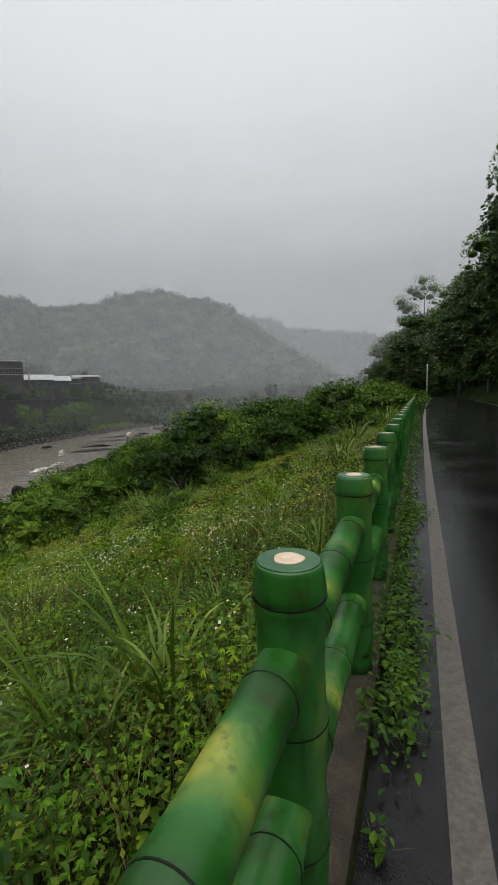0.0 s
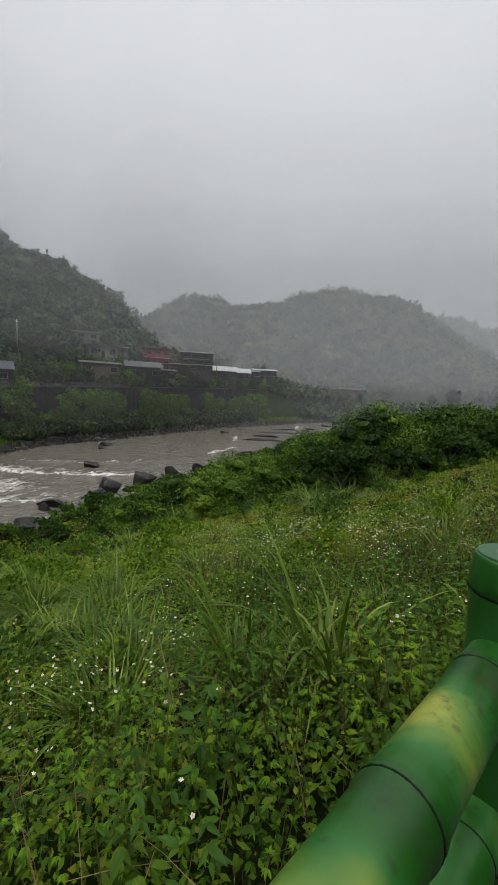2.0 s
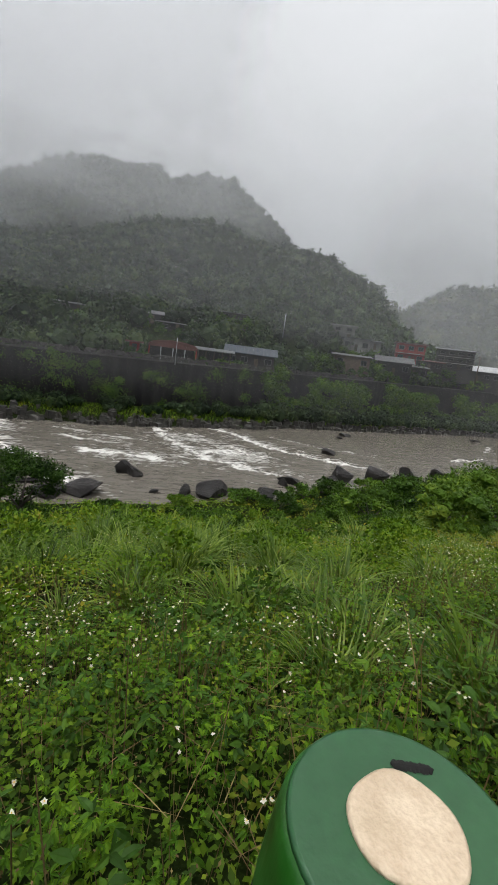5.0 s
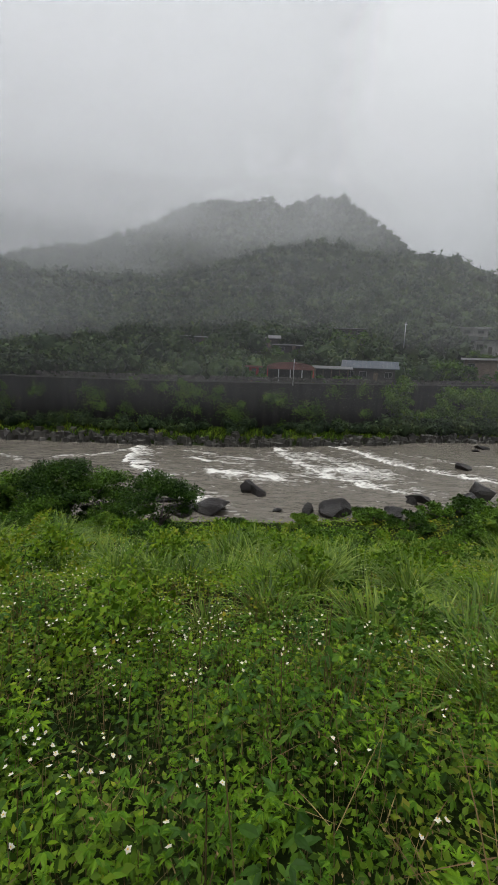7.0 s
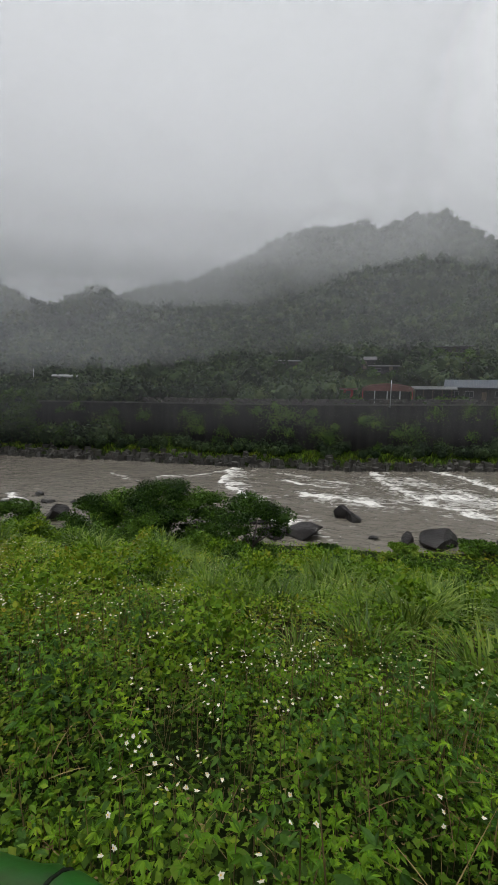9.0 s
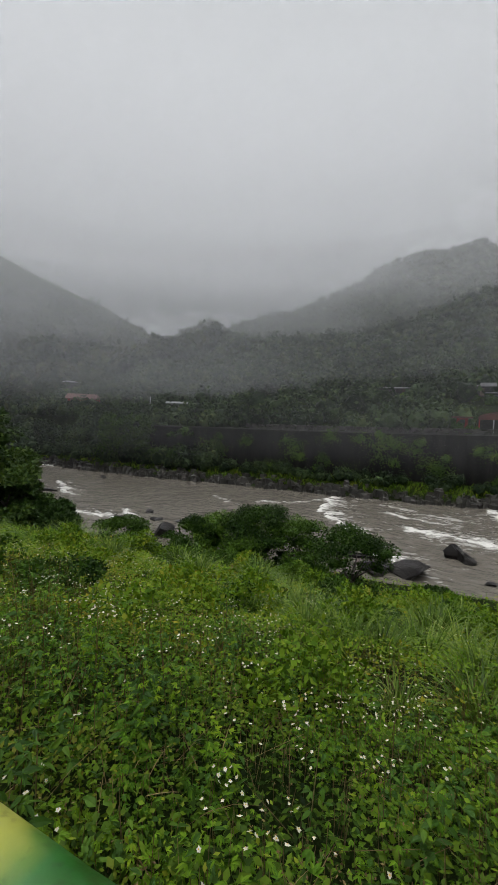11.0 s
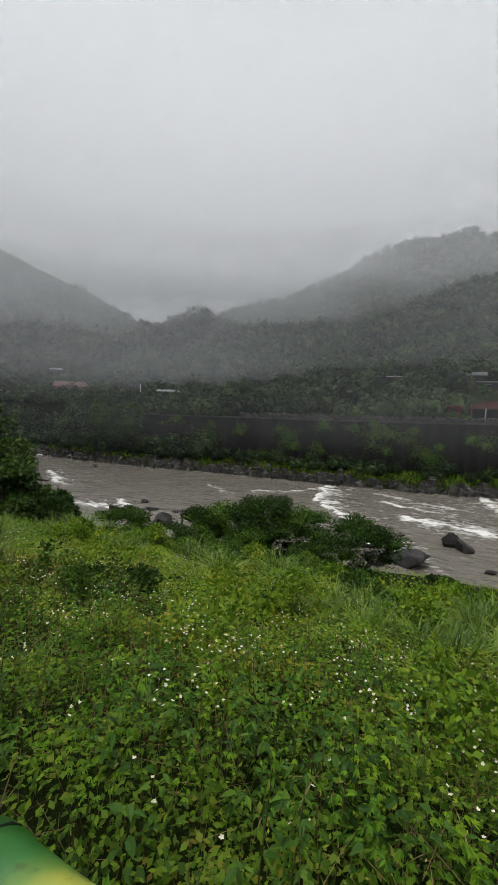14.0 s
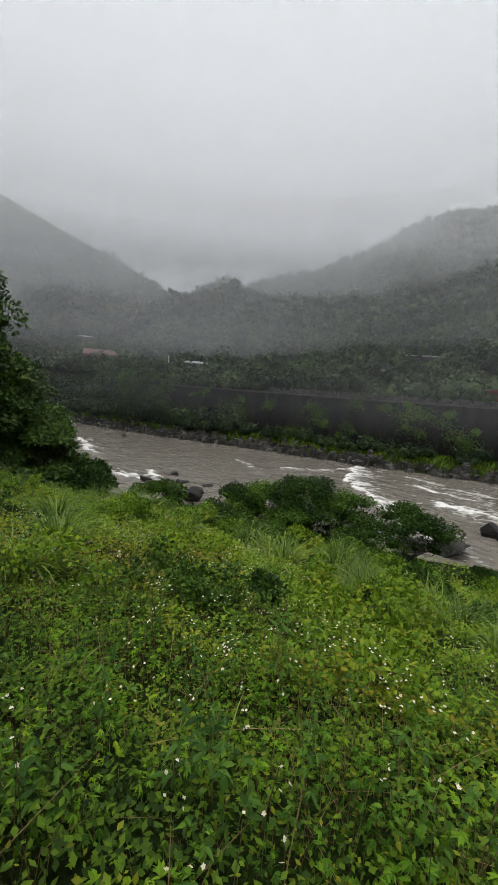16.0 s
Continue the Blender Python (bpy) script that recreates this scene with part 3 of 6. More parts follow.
# ---- the painted railing ----
def bamboo_paint(name, banded):
    """Brushed green paint with algae; banded: how far the yellow between the joints comes through."""
    mat = bpy.data.materials.new(name)
    N, L, P = nodes_of(mat)
    co = N.new("ShaderNodeTexCoord")
    info = N.new("ShaderNodeObjectInfo")
    off = N.new("ShaderNodeVectorMath")
    off.operation = "ADD"
    L.new(co.outputs["Object"], off.inputs[0])
    L.new(info.outputs["Random"], off.inputs[1])
    n = N.new("ShaderNodeTexNoise")
    n.inputs["Scale"].default_value, n.inputs["Detail"].default_value = 4.5, 3
    mp = N.new("ShaderNodeMapping")
    mp.inputs["Scale"].default_value = (1.2, 1.2, 0.55)
    L.new(off.outputs[0], mp.inputs[0])
    L.new(mp.outputs[0], n.inputs["Vector"])
    r = ramp_node(N, [(0.25, (0.010, 0.056, 0.006)), (0.45, (0.013, 0.092, 0.008)), (0.60, (0.026, 0.125, 0.022)), (0.75, (0.10, 0.19, 0.03)), (0.88, (0.30, 0.32, 0.05)), (1.0, (0.42, 0.40, 0.12))])
    lift = N.new("ShaderNodeMath")
    lift.operation, lift.inputs[1].default_value = "ADD", 0.03 if banded else 0.035
    L.new(n.outputs["Fac"], lift.inputs[0])
    level = lift.outputs[0]
    if banded:
        sp = N.new("ShaderNodeSeparateXYZ")
        L.new(co.outputs["Object"], sp.inputs[0])
        ph = N.new("ShaderNodeMath")
        ph.operation, ph.inputs[1].default_value, ph.inputs[2].default_value = "MULTIPLY_ADD", 15.9, -5.0
        L.new(sp.outputs["Y"], ph.inputs[0])
        cs = N.new("ShaderNodeMath")
        cs.operation = "COSINE"
        L.new(ph.outputs[0], cs.inputs[0])
        up = N.new("ShaderNodeMath")
        up.operation, up.inputs[1].default_value = "MULTIPLY_ADD", banded
        L.new(cs.outputs[0], up.inputs[0])
        L.new(lift.outputs[0], up.inputs[2])
        level = up.outputs[0]
    L.new(level, r.inputs[0])
    g = N.new("ShaderNodeTexNoise")
    g.inputs["Scale"].default_value, g.inputs["Detail"].default_value = 38, 6
    mg = N.new("ShaderNodeMapping")
    mg.inputs["Scale"].default_value = (1.0, 1.0, 0.25)
    L.new(off.outputs[0], mg.inputs[0])
    L.new(mg.outputs[0], g.inputs["Vector"])
    gr = ramp_node(N, [(0.58, (0, 0, 0)), (0.74, (1, 1, 1))])
    L.new(g.outputs["Fac"], gr.inputs[0])
    mc = N.new("ShaderNodeMixRGB")
    mc.inputs[2].default_value = (0.020, 0.026, 0.012, 1)
    mf = N.new("ShaderNodeMath")
    mf.operation, mf.inputs[1].default_value = "MULTIPLY", 0.6
    L.new(gr.outputs[0], mf.inputs[0])
    L.new(mf.outputs[0], mc.inputs[0])
    L.new(r.outputs[0], mc.inputs[1])
    al = N.new("ShaderNodeTexNoise")
    al.inputs["Scale"].default_value, al.inputs["Detail"].default_value, al.inputs["Roughness"].default_value = 6.5, 9, 0.68
    L.new(off.outputs[0], al.inputs["Vector"])
    ar = ramp_node(N, [(0.54, (0, 0, 0)), (0.64, (0.8, 0.8, 0.8))])
    L.new(al.outputs["Fac"], ar.inputs[0])
    algae = N.new("ShaderNodeMixRGB")
    algae.inputs[2].default_value = (0.022, 0.040, 0.006, 1)
    L.new(ar.outputs[0], algae.inputs[0])
    L.new(mc.outputs[0], algae.inputs[1])
    L.new(algae.outputs[0], P.inputs["Base Color"])
    rr = N.new("ShaderNodeMapRange")
    rr.inputs["To Min"].default_value, rr.inputs["To Max"].default_value = 0.2, 0.55
    P.inputs["Specular IOR Level"].default_value = 0.4
    L.new(g.outputs["Fac"], rr.inputs["Value"])
    L.new(rr.outputs[0], P.inputs["Roughness"])
    b = N.new("ShaderNodeBump")
    b.inputs["Strength"].default_value, b.inputs["Distance"].default_value = 0.25, 0.004
    L.new(g.outputs["Fac"], b.inputs["Height"])
    L.new(b.outputs[0], P.inputs["Normal"])
    return mat


M_BAMBOO = bamboo_paint("painted_concrete_bamboo_post", 0.0)
M_RAIL = bamboo_paint("painted_concrete_bamboo_rail", 0.27)
M_LOWRAIL = bamboo_paint("painted_concrete_bamboo_lower_rail", 0.13)
M_CAPGREEN = surface("cap_green_paint", (0.014, 0.070, 0.024), (0.032, 0.112, 0.041), 9, 0.34, 0.25, 90, bump_dist=0.002)
M_CREAM = surface("cream_cap_paint", (0.50, 0.37, 0.25), (0.76, 0.63, 0.47), 40, 0.5, 0.6, 260, stain=(0.47, 0.36, 0.24), bump_dist=0.003)
M_JOINT = surface("black_joint_paint", (0.003, 0.005, 0.003), (0.010, 0.016, 0.008), 20, 0.75, 0.2, 80, spec=0.2)


def turned(profile, sides=40, axis="z"):
    """A solid of revolution from (radius, height) pairs, closed at both ends."""
    bm = bmesh.new()
    loops = []
    for rad, h in profile:
        loops.append([bm.verts.new((rad * math.cos(a), rad * math.sin(a), h) if axis == "z" else (rad * math.cos(a), h, rad * math.sin(a))) for a in (2 * math.pi * k / sides for k in range(sides))])
    for a, b in zip(loops, loops[1:]):
        for k in range(sides):
            bm.faces.new((a[k], a[(k + 1) % sides], b[(k + 1) % sides], b[k])).smooth = True
    bm.faces.new(loops[0][::-1])
    bm.faces.new(loops[-1])
    bmesh.ops.recalc_face_normals(bm, faces=bm.faces)
    return bm


def torus(rad, thick, h, axis="z", sides=28):
    bm = bmesh.new()
    loops = []
    for k in range(sides):
        a = 2 * math.pi * k / sides
        loop = []
        for m in range(6):
            b = 2 * math.pi * m / 6
            q, w = rad + thick * math.cos(b), h + thick * 0.9 * math.sin(b)
            loop.append(bm.verts.new((q * math.cos(a), q * math.sin(a), w) if axis == "z" else (q * math.cos(a), w, q * math.sin(a))))
        loops.append(loop)
    for k in range(sides):
        a, b = loops[k], loops[(k + 1) % sides]
        for m in range(6):
            bm.faces.new((a[m], a[(m + 1) % 6], b[(m + 1) % 6], b[m])).smooth = True
    bmesh.ops.recalc_face_normals(bm, faces=bm.faces)
    return bm


POST_PROFILE = [(0.090, 0.02), (0.089, 0.10), (0.091, 0.25), (0.094, 0.287), (0.0915, 0.297), (0.094, 0.307), (0.088, 0.36), (0.087, 0.50), (0.090, 0.59), (0.094, 0.622), (0.0915, 0.632), (0.094, 0.642),
                (0.087, 0.70), (0.086, 0.82), (0.0865, 0.90), (0.0895, 0.938), (0.0925, 0.950), (0.089, 0.959), (0.0935, 0.967), (0.0925, 0.985), (0.0865, 1.030), (0.0840, 1.042), (0.080, 1.047)]
RAIL_NODES = (0.16, 0.55, 0.95)


def rail_profile(length):
    out, nodes = [(0.066, 0.0)], [k for k in RAIL_NODES if k < length - 0.1]
    for k in nodes:
        out += [(0.0645, k - 0.10), (0.0665, k - 0.03), (0.0700, k - 0.012), (0.0675, k), (0.0700, k + 0.012), (0.0665, k + 0.03), (0.0645, k + 0.10)]
    out.append((0.066, length))
    return sorted(out, key=lambda q: q[1])


M_SOOT = surface("black_smudge", (0.004, 0.004, 0.004), (0.012, 0.012, 0.011), 200, 0.9, 0.3, 600, bump_dist=0.001)


def make_post(name, parent, y, marked=False):
    post = part(name, turned(POST_PROFILE), M_BAMBOO, parent)
    post.location = (0, y, 0)
    post.scale = (0.9, 0.9, 1.0) if marked else (1.0, 1.0, 1.0)
    top = part("top_cap", turned([(0.0800, 1.047), (0.0790, 1.0495), (0.0765, 1.0505)], 40), M_CAPGREEN, post, "glossy green painted post top")
    bm = turned([(0.0390, 1.0500), (0.0385, 1.0525), (0.0365, 1.0535)], 36)
    for v in bm.verts:
        ang = math.atan2(v.co.y, v.co.x)
        v.co.xy *= 1 + 0.03 * math.sin(3 * ang + y) + 0.02 * math.sin(5 * ang)
    part("end_disc", bm, M_CREAM, post, "cream painted end grain disc")
    for h in (0.297, 0.632, 0.959):
        part("node_ring", torus(0.0912, 0.0036, h, "z", 24), M_JOINT, post)
    if marked:
        bm = bmesh.new()
        rows = []
        for k in range(31):
            a = k / 30
            half = 0.0042 * min(1.0, 12 * a, 12 * (1 - a)) * (1 + 0.12 * math.sin(k * 2.1) + 0.10 * math.sin(k * 0.9)) + 0.0003
            along = -0.0165 + 0.033 * a
            rows.append([bm.verts.new((-0.0385 + 0.29 * along + 0.957 * half * q, 0.031 + 0.957 * along - 0.29 * half * q, 1.0509 + 0.0014 * (1 - q * q))) for q in (-1, -0.5, 0, 0.5, 1)])
        for ra, rb in zip(rows, rows[1:]):
            for k in range(4):
                bm.faces.new((ra[k], ra[k + 1], rb[k + 1], rb[k]))
        bmesh.ops.recalc_face_normals(bm, faces=bm.faces)
        part("paint_smudge", bm, M_SOOT, post, "black smudge on the post top")
    return post


def make_rail(name, parent, y0, length, z):
    rail = part(name, turned(rail_profile(length), 28, "y"), M_RAIL if z > 0.6 else M_LOWRAIL, parent)
    rail.location = (0, y0, z)
    for k in RAIL_NODES:
        if k < length - 0.1:
            part("node_ring", torus(0.0676, 0.0028, k, "y", 22), M_JOINT, rail)
    return rail


def make_railing(ys, marked=None):
    base = new("railing")
    tagged(base, "concrete roadside railing painted like green bamboo", "railing", "bamboo railings")
    for y in ys:
        make_post("post", base, y, marked is not None and abs(y - marked) < 0.01)
    for a, b in zip(ys, ys[1:]):
        for z in (0.80, 0.41):
            make_rail("rail", base, a + 0.02, b - a - 0.04, z)
    return base


SPACE = 1.15
make_railing([-1.255] + [round(1.0 + SPACE * k, 3) for k in range(-1, 26)], marked=-0.15)
make_railing([round(-1.50 - SPACE * k, 3) for k in range(9, -1, -1)])
strip("kerb", [float(v) * 1.5 for v in range(-9, 22)], lambda y: -0.16, lambda y: 0.115, lambda y: -0.4, lambda y: 0.045, M_CONCRETE, "weathered brown concrete kerb under the railing", "kerb")

# ---- weeds and grass on the slope ----
def spots(n, x0, x1, y0, y1, rng=RNG):
    return rng.uniform(x0, x1, n), rng.uniform(y0, y1, n)


def herb_leaves(x, y, tall, leaf, rng, folded):
    """Leaves round many small stems at (x, y); tall and leaf are arrays of height and leaf length."""
    n = len(x)
    h = tall * np.sqrt(rng.uniform(0.02, 1, n))
    base = np.stack([x, y, land(x, y) + h], 1)
    az = rng.uniform(0, 2 * np.pi, n)
    pitch = rng.normal(0.15, 0.35, n)
    along = np.stack([np.cos(az) * np.cos(pitch), np.sin(az) * np.cos(pitch), np.sin(pitch)], 1)
    normal = np.array([0, 0, 1.0]) + rng.normal(0, 0.35, (n, 3))
    if folded:
        return leaf_arrays(base, along, normal, leaf, leaf * rng.uniform(0.38, 0.55, n), 0.18, 0.18)
    return quad_leaf_arrays(base, along, normal, leaf, leaf * rng.uniform(0.4, 0.7, n))


def stems(x, y, tall, rng, thick=0.004):
    """Thin upright stalks, three-sided."""
    n = len(x)
    z = land(x, y)
    lean = rng.normal(0, 0.12, (n, 2)) * tall[:, None]
    a = np.array([0, 2.1, 4.2])
    ring = np.stack([np.cos(a), np.sin(a), 0 * a], 1) * thick
    low = np.stack([x, y, z - 0.02], 1)[:, None] + ring
    high = np.stack([x + lean[:, 0], y + lean[:, 1], z + tall], 1)[:, None] + ring * 0.5
    v = np.concatenate([low, high], 1).reshape(-1, 3)
    q = np.array([[0, 1, 4], [0, 4, 3], [1, 2, 5], [1, 5, 4], [2, 0, 3], [2, 3, 5]])
    return v, (np.arange(n)[:, None, None] * 6 + q).reshape(-1, 3)


def height_field(x, y):
    """How tall the weeds stand: taller close to the railing, in drifts."""
    u = -x
    return np.clip(0.32 + 0.22 * fbm(x, y, 0.32, 1.0, 3) + 0.20 * fbm(x, y, 1.1, 1.0) + 0.14 * fbm(x, y, 4.0, 2.0), 0.05, 0.85) * np.where(u < 0.5, 0.55 + 0.9 * u, 1.0)


def compound_leaves(rng, root, tip, leaflets, size, slim, droop=0.3):
    """Palmate leaves: leaflets that spread from the end of a leaf stalk."""
    n = len(tip)
    out = unit(tip - root)
    flat = np.stack([out[:, 0], out[:, 1], np.zeros(n)], 1)
    flat = unit(flat + rng.normal(0, 0.05, (n, 3)) * [1, 1, 0])
    side = np.stack([-flat[:, 1], flat[:, 0], np.zeros(n)], 1)
    lift = rng.normal(0.0, 0.36, n)
    pieces = []
    for k in range(leaflets):
        a = (k - (leaflets - 1) / 2) * (2.3 / max(leaflets - 1, 1)) + rng.normal(0, 0.12, n)
        along = flat * np.cos(a)[:, None] + side * np.sin(a)[:, None]
        along[:, 2] += lift - 0.18 * np.abs(a)
        L = size * (1.0 - 0.22 * np.abs(a)) * rng.uniform(0.85, 1.15, n)
        normal = np.array([0, 0, 1.0]) + flat * 0.35 + rng.normal(0, 0.30, (n, 3))
        pieces.append(leaf_arrays(tip, along, normal, L, L * slim * rng.uniform(0.85, 1.15, n), 0.14, droop))
    return pieces


def leafy_plants(rng, x, y, tall, levels, per, leaflets, size, slim, reach):
    """Upright plants: levels of leaves up a stem, smaller towards the tip."""
    n = len(x)
    lean = rng.normal(0, 0.12, (n, 2)) * tall[:, None]
    ground = land(x, y)
    pieces = []
    for k in range(levels):
        s = 0.28 + 0.72 * (k + 1) / levels + rng.normal(0, 0.03, n)
        turn = rng.uniform(0, 6.28, n)
        shrink = 1.12 - 0.55 * (k / levels) ** 2
        for m in range(per):
            az = turn + m * 6.283 / per + rng.normal(0, 0.25, n)
            root = np.stack([x + lean[:, 0] * s, y + lean[:, 1] * s, ground + tall * s - 0.02], 1)
            arm = size * reach * rng.uniform(0.5, 1.25, n) * shrink
            tip = root + np.stack([np.cos(az) * arm, np.sin(az) * arm, arm * rng.normal(0.25, 0.3, n)], 1)
            pieces += compound_leaves(rng, root, tip, leaflets, size * shrink, slim)
    return pieces


def make_weeds():
    rng = np.random.default_rng(11)
    # bright five-fingered leaves in drifts close to the railing
    x, y = spots(3300, -3.6, -0.2, -8.0, 5.0, rng)
    keep = (rng.uniform(0, 1, len(x)) < 1.15 - 0.27 * (-x)) & (fbm(x, y, 0.5, 8.0, 2) + rng.normal(0, 0.25, len(x)) > -0.22)
    x, y = x[keep], y[keep]
    tall = height_field(x, y) * rng.uniform(0.6, 1.35, len(x))
    v, f = joined(leafy_plants(rng, x, y, tall, 4, 2, 5, rng.uniform(0.026, 0.050, len(x)), 0.34, 0.9))
    tagged(mesh_of("weeds", v, f, M_WEED), "lush bright green weeds with five-fingered leaves on the slope", "weeds", kind="stuff")
    # broad dark leaves
    x, y = spots(1000, -3.0, -0.25, -8.0, 5.0, rng)
    keep = fbm(x, y, 0.7, 3.3, 2) + rng.normal(0, 0.15, len(x)) > 0.08
    x, y = x[keep], y[keep]
    tall = height_field(x, y) * rng.uniform(0.7, 1.6, len(x))
    v, f = joined(leafy_plants(rng, x, y, tall, 5, 2, 1, rng.uniform(0.040, 0.070, len(x)), 0.50, 0.5))
    tagged(mesh_of("broad_weeds", v, f, M_BROAD), "darker weeds with broad pointed leaves on the slope", "weeds", kind="stuff")
    # single tall plants that stand above the rest
    x, y = spots(150, -3.4, -0.5, -8.0, 4.5, rng)
    tall = height_field(x, y) * 0.7 + rng.uniform(0.25, 0.48, len(x))
    v, f = joined(leafy_plants(rng, x, y, tall, 7, 2, 3, rng.uniform(0.045, 0.075, len(x)), 0.42, 0.8))
    tagged(mesh_of("tall_weeds", v, f, M_BROAD), "tall leafy weeds rising above the green cover", "weeds", kind="stuff")
    v, f = stems(x, y, tall, rng, 0.004)
    tagged(mesh_of("tall_weed_stems", v, f, M_STRAW), "brownish stems of the tall weeds", "stems", kind="stuff")
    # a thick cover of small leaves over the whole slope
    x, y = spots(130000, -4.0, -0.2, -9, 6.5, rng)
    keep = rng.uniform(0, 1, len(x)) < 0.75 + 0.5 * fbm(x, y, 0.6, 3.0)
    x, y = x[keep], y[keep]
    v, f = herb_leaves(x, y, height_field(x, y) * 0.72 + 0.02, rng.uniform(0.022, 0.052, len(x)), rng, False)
    tagged(mesh_of("undergrowth", v, f, M_UNDER), "undergrowth of small leaves beneath the weeds, coloured darker for shaded gaps", "undergrowth", kind="stuff")
    pieces, dry = [], []
    for n, x0, x1, y0, y1, s0, s1 in ((26000, -4.2, -0.2, -9, 6.5, 0.018, 0.038), (200000, -10, -2.6, -16, 12, 0.030, 0.075), (100000, -22, -8, -26, 34, 0.06, 0.14), (40000, -36, -18, -38, 48, 0.14, 0.30), (60000, -14, -0.3, 6.5, 40, 0.05, 0.12), (26000, -8, -0.2, -40, -9, 0.06, 0.14)):
        x, y = spots(n, x0, x1, y0, y1, rng)
        keep = (x > near_edge(y) + 1.5) & (rng.uniform(0, 1, n) < 0.62 + 0.7 * fbm(x, y, 0.8 if x1 > -3 else 1.7, 3.0))
        x, y = x[keep], y[keep]
        # yellowing drifts, more of them downstream
        old = fbm(x, y, 1.9, 5.5, 3) + rng.normal(0, 0.25, len(x)) + np.interp(y, [2, 14], [0.0, 0.55]) > 0.42
        size, tall = rng.uniform(s0, s1, len(x)), height_field(x, y) * 0.85 + 0.02
        for some, out in ((~old, pieces), (old, dry)):
            out.append(herb_leaves(x[some], y[some], tall[some], size[some], rng, False))
    tagged(mesh_of("dry_herbs", *joined(dry), M_DRYHERB), "yellowing olive herbs in drifts over the river slope", "herbs", kind="stuff")
    v, f = joined(pieces)
    tagged(mesh_of("slope_herbs", v, f, M_HERB), "yellow-green herbs covering the river slope", "herbs", kind="stuff")
    # stalks, green and dead
    x, y = spots(7500, -5, -0.2, -9, 8, rng)
    v, f = stems(x, y, height_field(x, y) * rng.uniform(0.6, 1.25, len(x)), rng, 0.0026)
    w, g = blades_lying(rng, 1900)
    tagged(mesh_of("weed_stems", *joined([(v, f), (w, g)]), M_STRAW), "thin brown and straw-coloured dead weed stems", "stems", kind="stuff")


def blades_lying(rng, n):
    x, y = spots(n, -5, -0.25, -9, 7, rng)
    base = np.stack([x, y, land(x, y) + height_field(x, y) * rng.uniform(0.3, 0.95, n)], 1)
    return blade_arrays(base, rng.uniform(0, 6.28, n), rng.uniform(0.15, 0.5, n), rng.uniform(0.003, 0.007, n), rng.normal(0.2, 0.4, n), rng.uniform(0, 0.5, n), 3)


def make_flowers():
    """White daisies: five petals round a yellow button on a thin stalk."""
    rng = np.random.default_rng(5)
    groups = [(480, -4.4, -0.45, -8, 7, 0.0100, 4, 0.032), (2500, -11, -1.6, -15, 14, 0.0110, 5, 0.07), (1100, -12, -0.6, 5, 30, 0.017, 6, 0.16)]
    petals, hearts, stalks = [], [], []
    for n, x0, x1, y0, y1, s, heads, apart in groups:
        x, y = spots(n, x0, x1, y0, y1, rng)
        keep = fbm(x, y, 2.4, 7.0, 3) + rng.normal(0, 0.35, n) > -0.05
        x, y = np.repeat(x[keep], heads), np.repeat(y[keep], heads)
        keep = rng.uniform(0, 1, len(x)) < 0.75
        x, y = x[keep] + rng.normal(0, apart, keep.sum()), y[keep] + rng.normal(0, apart, keep.sum())
        T = height_field(x, y) + rng.uniform(0.02, 0.16, len(x))
        c = np.stack([x, y, land(x, y) + T], 1)
        face = unit(np.array([0, 0, 1.0]) + rng.normal(0, 0.45, (len(x), 3)))
        a0 = rng.uniform(0, 6.28, len(x))
        ref = unit(np.cross(face, np.array([0.3, 0.9, 0.1])))
        alt = np.cross(face, ref)
        for k in range(5):
            a = a0 + k * 1.257
            along = ref * np.cos(a)[:, None] + alt * np.sin(a)[:, None] + face * 0.1
            L = s * rng.uniform(0.7, 1.2, len(x))
            petals.append(quad_leaf_arrays(c, along, face, L, L * 0.72))
        for k in range(2):
            along = ref * math.cos(k * 1.57) + alt * math.sin(k * 1.57)
            hearts.append(quad_leaf_arrays(c - along * s * 0.28 + face * 0.004, along, face, np.full(len(x), s * 0.56), np.full(len(x), s * 0.5)))
        if s < 0.03:
            stalks.append(stems(x, y, T, rng, 0.0022))
    # withered heads between the fresh ones
    x, y = spots(1500, -4.8, -0.4, -8, 9, rng)
    keep = fbm(x, y, 1.1, 2.0, 2) > 0.0
    x, y = np.repeat(x[keep], 12) , np.repeat(y[keep], 12)
    x, y = x + rng.normal(0, 0.035, len(x)), y + rng.normal(0, 0.035, len(x))
    c = np.stack([x, y, land(x, y) + height_field(x, y) * rng.uniform(0.8, 1.2, len(x)) + 0.03], 1)
    L = rng.uniform(0.008, 0.018, len(x))
    tagged(mesh_of("withered_flowers", *quad_leaf_arrays(c, rng.normal(0, 1, (len(x), 3)), rng.normal(0, 1, (len(x), 3)), L, L * 0.5), M_STRAW), "withered straw-coloured flower heads", "wildflowers", kind="stuff")
    tagged(mesh_of("wildflowers", *joined(petals), M_PETAL), "small white daisy-like wildflowers scattered among the weeds", "wildflowers", kind="stuff")
    tagged(mesh_of("flower_centres", *joined(hearts), M_YELLOW), "yellow centres of the white wildflowers", "wildflowers", kind="stuff")


